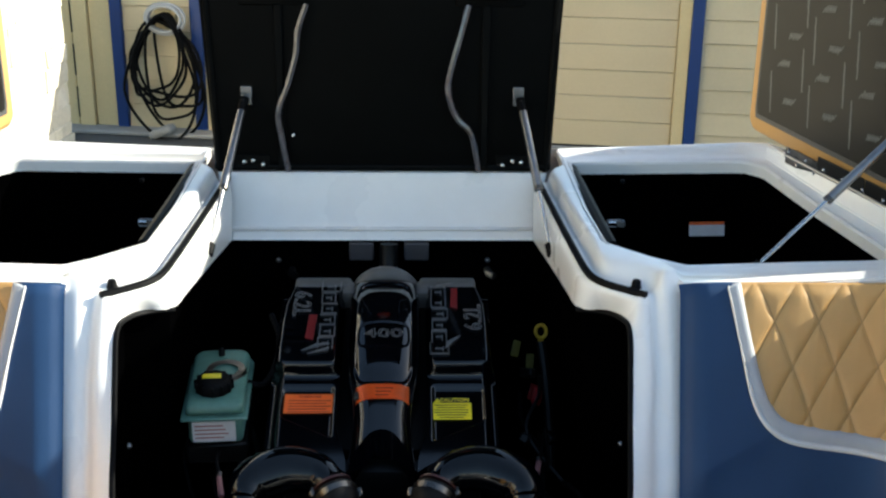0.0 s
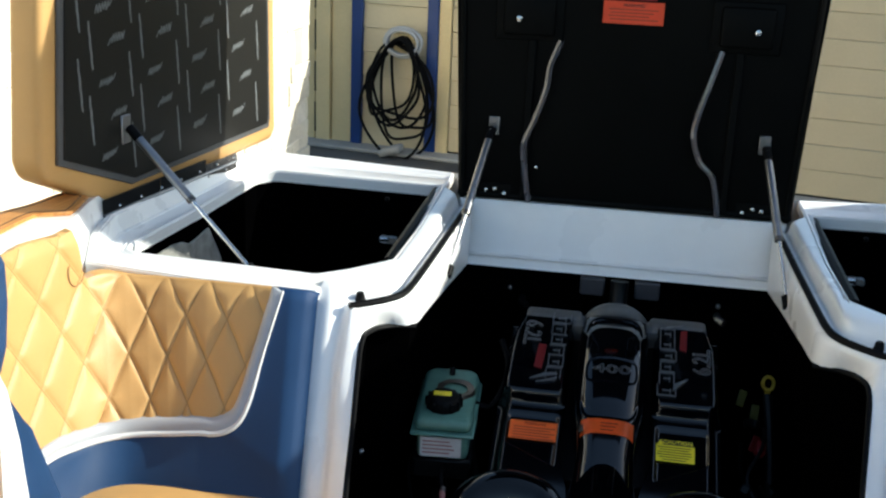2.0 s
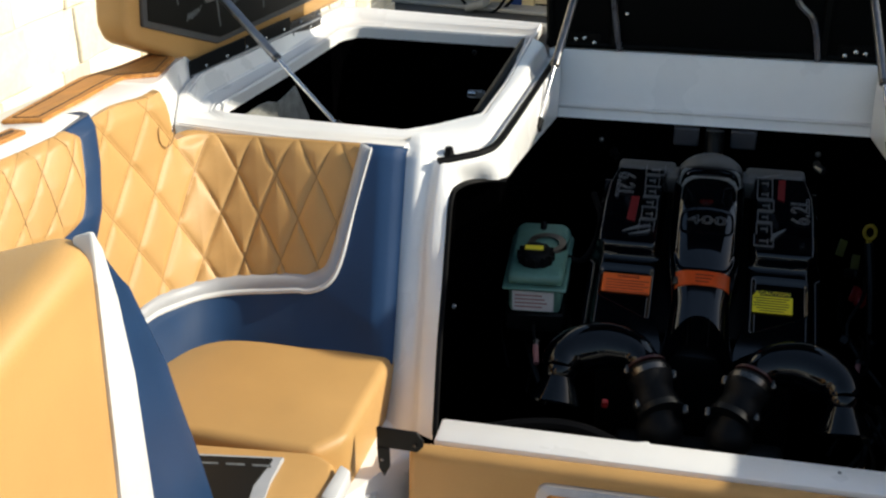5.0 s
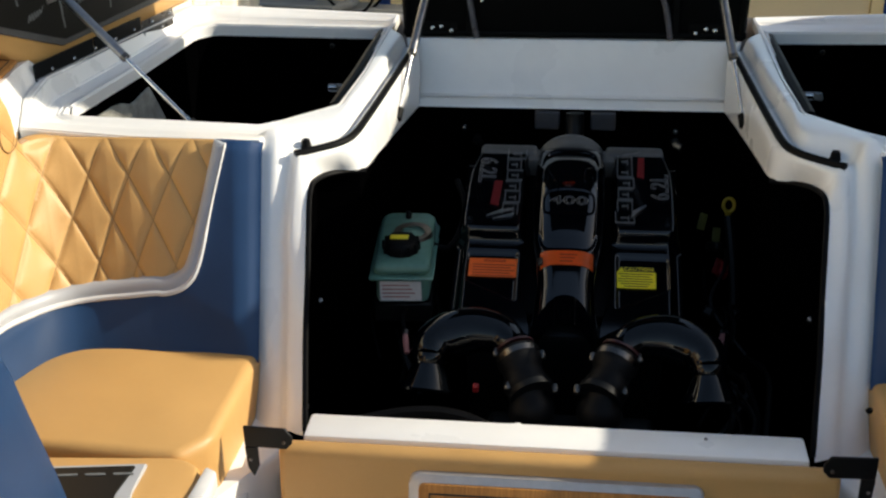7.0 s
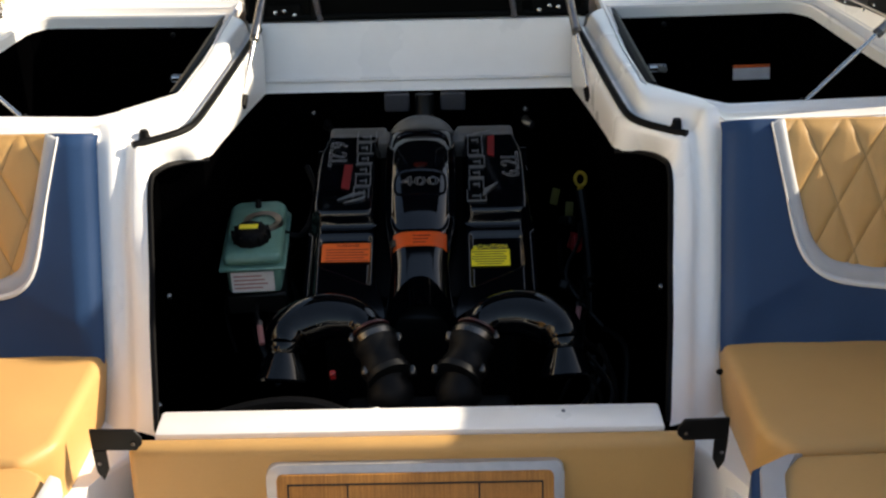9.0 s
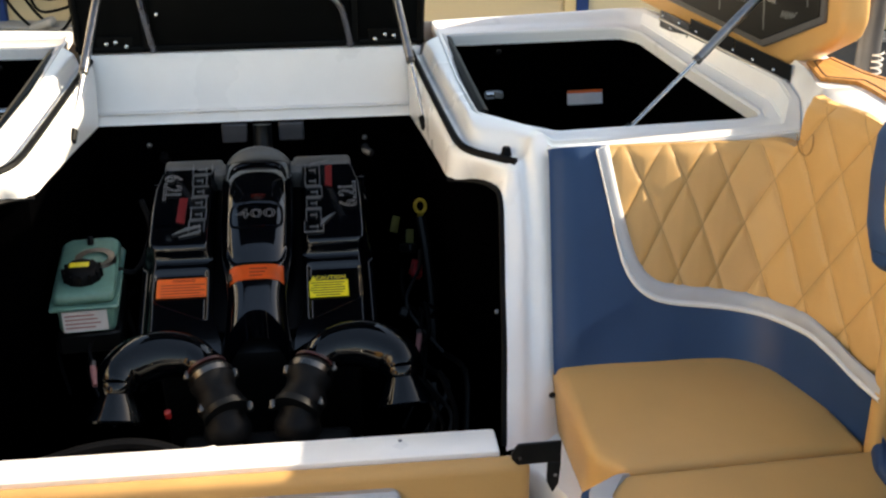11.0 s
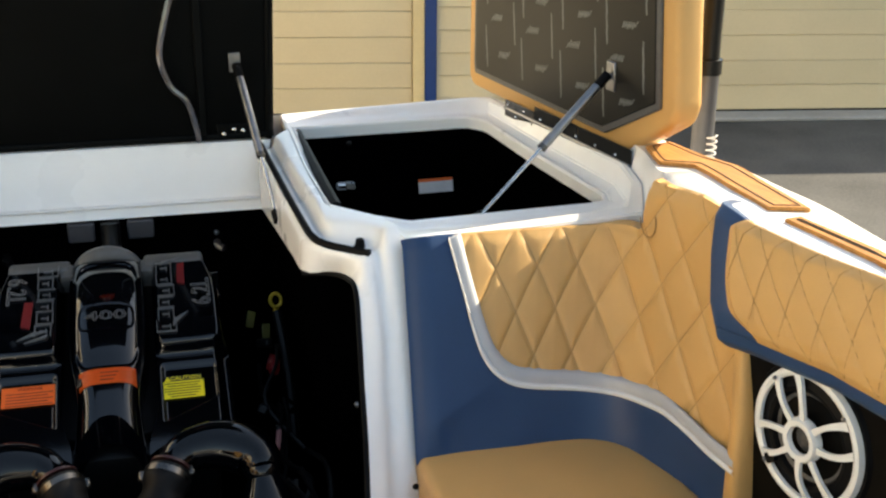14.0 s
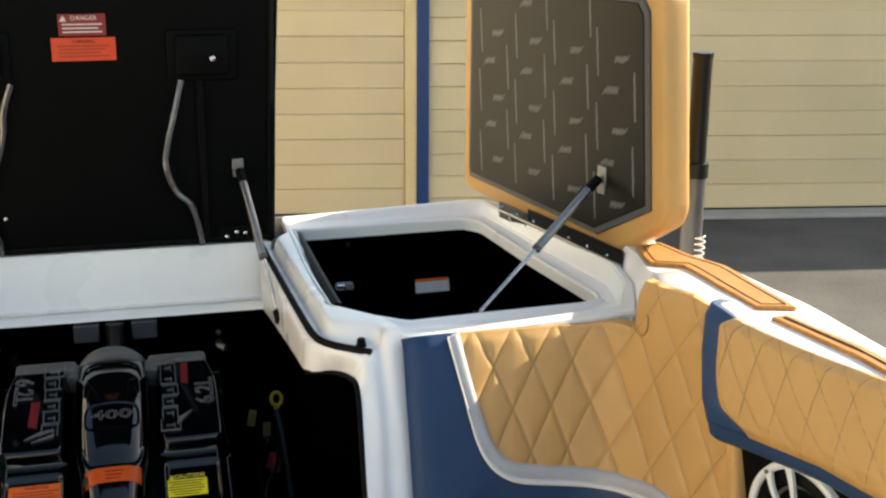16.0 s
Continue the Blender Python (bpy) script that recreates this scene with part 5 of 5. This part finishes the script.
part("triangle", prism([(.112, .057), (.127, .057), (.1195, .071)], -.002, -.0006, 0, 1, DEC @ pose(.009, .050, 0)), YELLOW, head)
for k in range(6):
    part("text_bar", box(.112 + .006 * (k % 3 == 1) + .012 * (k == 5), .192 - .006 * (k % 3 == 1) - .012 * (k == 5), .0475 - .0075 * k, .0497 - .0075 * k, -.002, .0002, 0, 1, DEC @ pose(.009, .050, 0)), INK, lab)
# exhaust elbows, clamps, hoses and cones
for s in (1, -1):
    cx = .022
    P = lambda x, y, z: (cx + s * x, y, z)
    path = spline([P(.300, 1.896, -.344), P(.294, 1.930, -.330), P(.260, 1.960, -.320), P(.206, 1.975, -.313), P(.146, 1.964, -.318), P(.112, 1.925, -.330)], 26)
    part("exhaust_elbow", tube(path, .036, 22, radii=[.035 + .019 * math.sin(math.pi * min(k / 23, 1)) ** .8 for k in range(26)]), PIPE_GLOSS, eng, "glossy black elbow pipe")
    d = Vector((-s * .36, -.80, -.46)).normalized()
    a = Vector(path[-1])
    part("elbow_lip", tube([a - d * .008, a - d * .002], .0440, 24), SILICONE, eng, "dark red silicone sleeve edge")
    for o in (.014, .100):
        clamp = part("hose_clamp", tube([a + d * o, a + d * (o + .014)], .0495, 24), CLAMP if o < .05 else SATIN, eng, "band clamp")
        for w in (-s, s):
            part("clamp_screw", box(-.007, .007, -.011, .011, -.007, .007, .003, 1, axes(a + d * (o + .007) + Vector((w * .050, 0, .010)), (w, 0, .3), d)), CLAMP, clamp)
    radii = [.046, .046] + [(.0500, .0500, .0435, .0435)[k % 4] for k in range(10)] + [.042]
    part("hose", tube([a + d * (.004 + .010 * k) + Vector((0, 0, -.00042 * k * k)) for k in range(13)], .05, 20, radii=radii), HOSE, eng, "black ribbed rubber hose")
    c = Vector(path[0])
    d2 = Vector((s * .05, -.57, -.80)).normalized()
    part("cone_end", tube([c - d2 * .01, c, c + d2 * .012, c + d2 * .068, c + d2 * .073], .05, 20, radii=[.037, .039, .033, .060, .057]), PIPE_GLOSS, eng, "glossy flared collar")
part("pulley_cover", box(-.16, .20, -.34, -.26, -.20, -.12, .02, 3, ENG), SATIN, eng)
part("harness", tube(spline([(-.48, 1.73, -.43), (-.32, 1.76, -.40), (-.20, 1.76, -.40), (-.08, 1.72, -.43), (.02, 1.70, -.48)], 24), .014, 8), RUBBER, eng)
part("connector", box(-.02, .02, -.012, .012, -.01, .012, .003, 1, pose(-.085, 1.725, -.405, 20, 0, 15)), WHITE_PLASTIC, eng, "white plug")
part("red_cap", box(-.007, .007, -.006, .006, -.012, .012, .003, 1, pose(-.172, 1.85, -.385, 20, 0, 10)), RED, eng, "red cap")

# coolant bottle
tank = thing("coolant_tank", "pale green coolant bottle with black cap", "tank")
TM = pose(-.383, 2.285, -.282, 4, 0, 4)
part("bottle", prism([(-.066, -.120), (.060, -.120), (.068, .12), (.054, .145), (-.052, .145), (-.068, .12)], -.070, .020, .018, 3, TM), TANK, tank)
part("shoulder", prism([(-.070, -.134), (.066, -.134), (.070, .115), (.052, .140), (-.052, .140), (-.070, .115)], .014, .046, .020, 4, TM), TANK, tank)
part("seam_flange", prism([(-.079, -.144), (.074, -.144), (.078, .118), (.060, .152), (-.060, .152), (-.078, .118)], .008, .016, .003, 1, TM), TANK, tank)
CAP = TM @ pose(-.006, -.058, .044)
cap = part("cap", lathe([(.0001, .034), (.031, .034), (.038, .029), (.042, .016), (.042, 0), (.034, -.008)], 28, CAP), RUBBER, tank, "black screw cap")
for k in range(12):
    a = 2 * math.pi * k / 12
    part("cap_grip", box(-.004, .004, -.003, .003, 0, .024, .001, 1, CAP @ pose(.042 * math.cos(a), .042 * math.sin(a), .003, 0, 0, math.degrees(a))), RUBBER, cap)
part("cap_label", box(-.026, .018, -.009, .012, .0345, .0365, .001, 1, CAP), YELLOW, cap, "yellow cap label")
part("filler_collar", lathe([(.030, .004), (.046, .006), (.050, -.004)], 28, TM @ pose(.016, .020, .048)), CLAMP, tank)
part("nipple", tube([TM @ Vector((.0, .10, .04)), TM @ Vector((.0, .112, .062))], .008, 8), RUBBER, tank)
lab = part("tank_label", box(-.056, .044, -.1345, -.131, -.058, -.004, .0008, 1, TM @ pose(0, .009, 0)), WHITE_LABEL, tank, "white printed label")
for k in range(4):
    part("text_bar", box(-.050, .016 + .006 * (k % 3), -.1357, -.1335, -.016 - .0105 * k, -.013 - .0105 * k, 0, 1, TM @ pose(0, .009, 0)), PINK, lab)
part("bracket", box(-.075, .07, -.11, .14, -.13, -.075, .006, 1, TM), SATIN, tank)
part("overflow_tube", tube(spline([(-.345, 2.30, -.25), (-.28, 2.33, -.28), (-.25, 2.42, -.22), (-.28, 2.52, -.18)], 16), .008, 7), RUBBER, tank)

# dipstick, leads and loose wiring round the engine
dip = thing("dipstick", "yellow ring dipstick beside the engine", "dipstick")
ringp = [(.436 + .0145 * math.cos(a), 2.675 + .007 * math.sin(a), -.295 + .0165 * math.sin(a)) for a in [2 * math.pi * k / 20 for k in range(21)]]
part("ring", tube(ringp, .0048, 8, cap=False), OCHRE, dip)
part("grip", box(-.008, .008, -.005, .005, -.022, 0, .003, 1, pose(.436, 2.672, -.312)), OCHRE, dip)
part("tube", tube(spline([(.436, 2.67, -.325), (.446, 2.62, -.40), (.452, 2.54, -.50), (.45, 2.45, -.60)], 14), .013, 8), SATIN, dip, "dark tube")
rng = random.Random(21)
wires = thing("wiring_loom", "loose dark wiring and hoses beside the engine", "wiring")
for k in range(14):
    s = 1 if k < 10 else -1
    x0 = .36 + .12 * rng.random() if s > 0 else -.33 - .16 * rng.random()
    y0, z0 = 2.62 - .07 * (k % 10) + rng.uniform(-.03, .03), -.36 - .16 * rng.random()
    pts = [(x0, y0, z0), (x0 + rng.uniform(-.05, .05), y0 - .10, z0 - .02 + rng.uniform(-.04, .05)), (x0 + rng.uniform(-.06, .06), y0 - .2, z0 - .06), (x0 + rng.uniform(-.05, .05), y0 - .3, z0 - .14)]
    mat = (RUBBER, SATIN, RUBBER, SATIN, RUBBER, SATIN, RUBBER, SATIN, RUBBER, SATIN)[k % 10]
    part("wire", tube(spline(pts, 16), .004 + .005 * rng.random(), 6), mat, wires)
for p, c in (((.405, 2.45, -.38), RED), ((.39, 2.55, -.36), SATIN), ((.43, 2.36, -.45), SATIN), ((.36, 2.30, -.42), SATIN)):
    part("plug", box(-.012, .012, -.022, .022, -.012, .012, .004, 1, pose(*p, rng.uniform(-40, 40), 20, rng.uniform(-40, 40))), c, wires)
for p, c, turn in (((.361, 2.6, -.312), OLIVE, 20), ((.400, 2.6, -.352), OLIVE, 10), ((.410, 2.595, -.440), RED, 25)):
    part("tag", box(-.011, .011, -.002, .002, -.022, .022, .002, 1, pose(*p, -25, turn, 10)), c, wires)
for s, x, y, z in ((-1, -.358, 2.05, -.398), (1, .389, 2.2, -.448)):
    c = thing("lead_boot", "pink crimp lead hanging beside the engine", "lead", "crimp leads")
    part("lead", tube(spline([(x + .012 * s, y + .14, z + .020), (x + .014 * s, y + .08, z + .024), (x, y + .02, z + .01)], 10), .005, 6), RUBBER, c)
    part("boot", tube([(x, y + .02, z + .012), (x - .004 * s, y, z), (x - .010 * s, y - .025, z - .012)], .0068, 8), PINK, c, "pale pink boot")
    part("ferrule", tube([(x, y + .03, z + .016), (x, y + .018, z + .011)], .0072, 8), CLAMP, c)
# grey mounting plates at the back of the bay
for x in (-.063, .094):
    pl = thing("mount_pad", "grey mounting pad on the back of the engine bay", "bracket", "mounting pads")
    part("plate", box(x - .034, x + .036, 2.878, 2.90, -.165, -.112, .004, 1), SLEEVE, pl)
tw = thing("bay_pipe", "black pipe between the mounting pads", "pipe")
part("pipe", tube([(.016, 2.87, -.11), (.016, 2.86, -.17), (.016, 2.80, -.23)], .026, 12), SATIN, tw)
for x in (-.262, .300):
    f = thing("hose_fitting", "small dark hose fitting behind the engine", "fitting", "hose fittings")
    part("body", tube([(x, 2.900, -.200), (x, 2.862, -.196), (x + .016, 2.845, -.200)], .011, 8), DULL_STEEL if x > 0 else RUBBER, f)
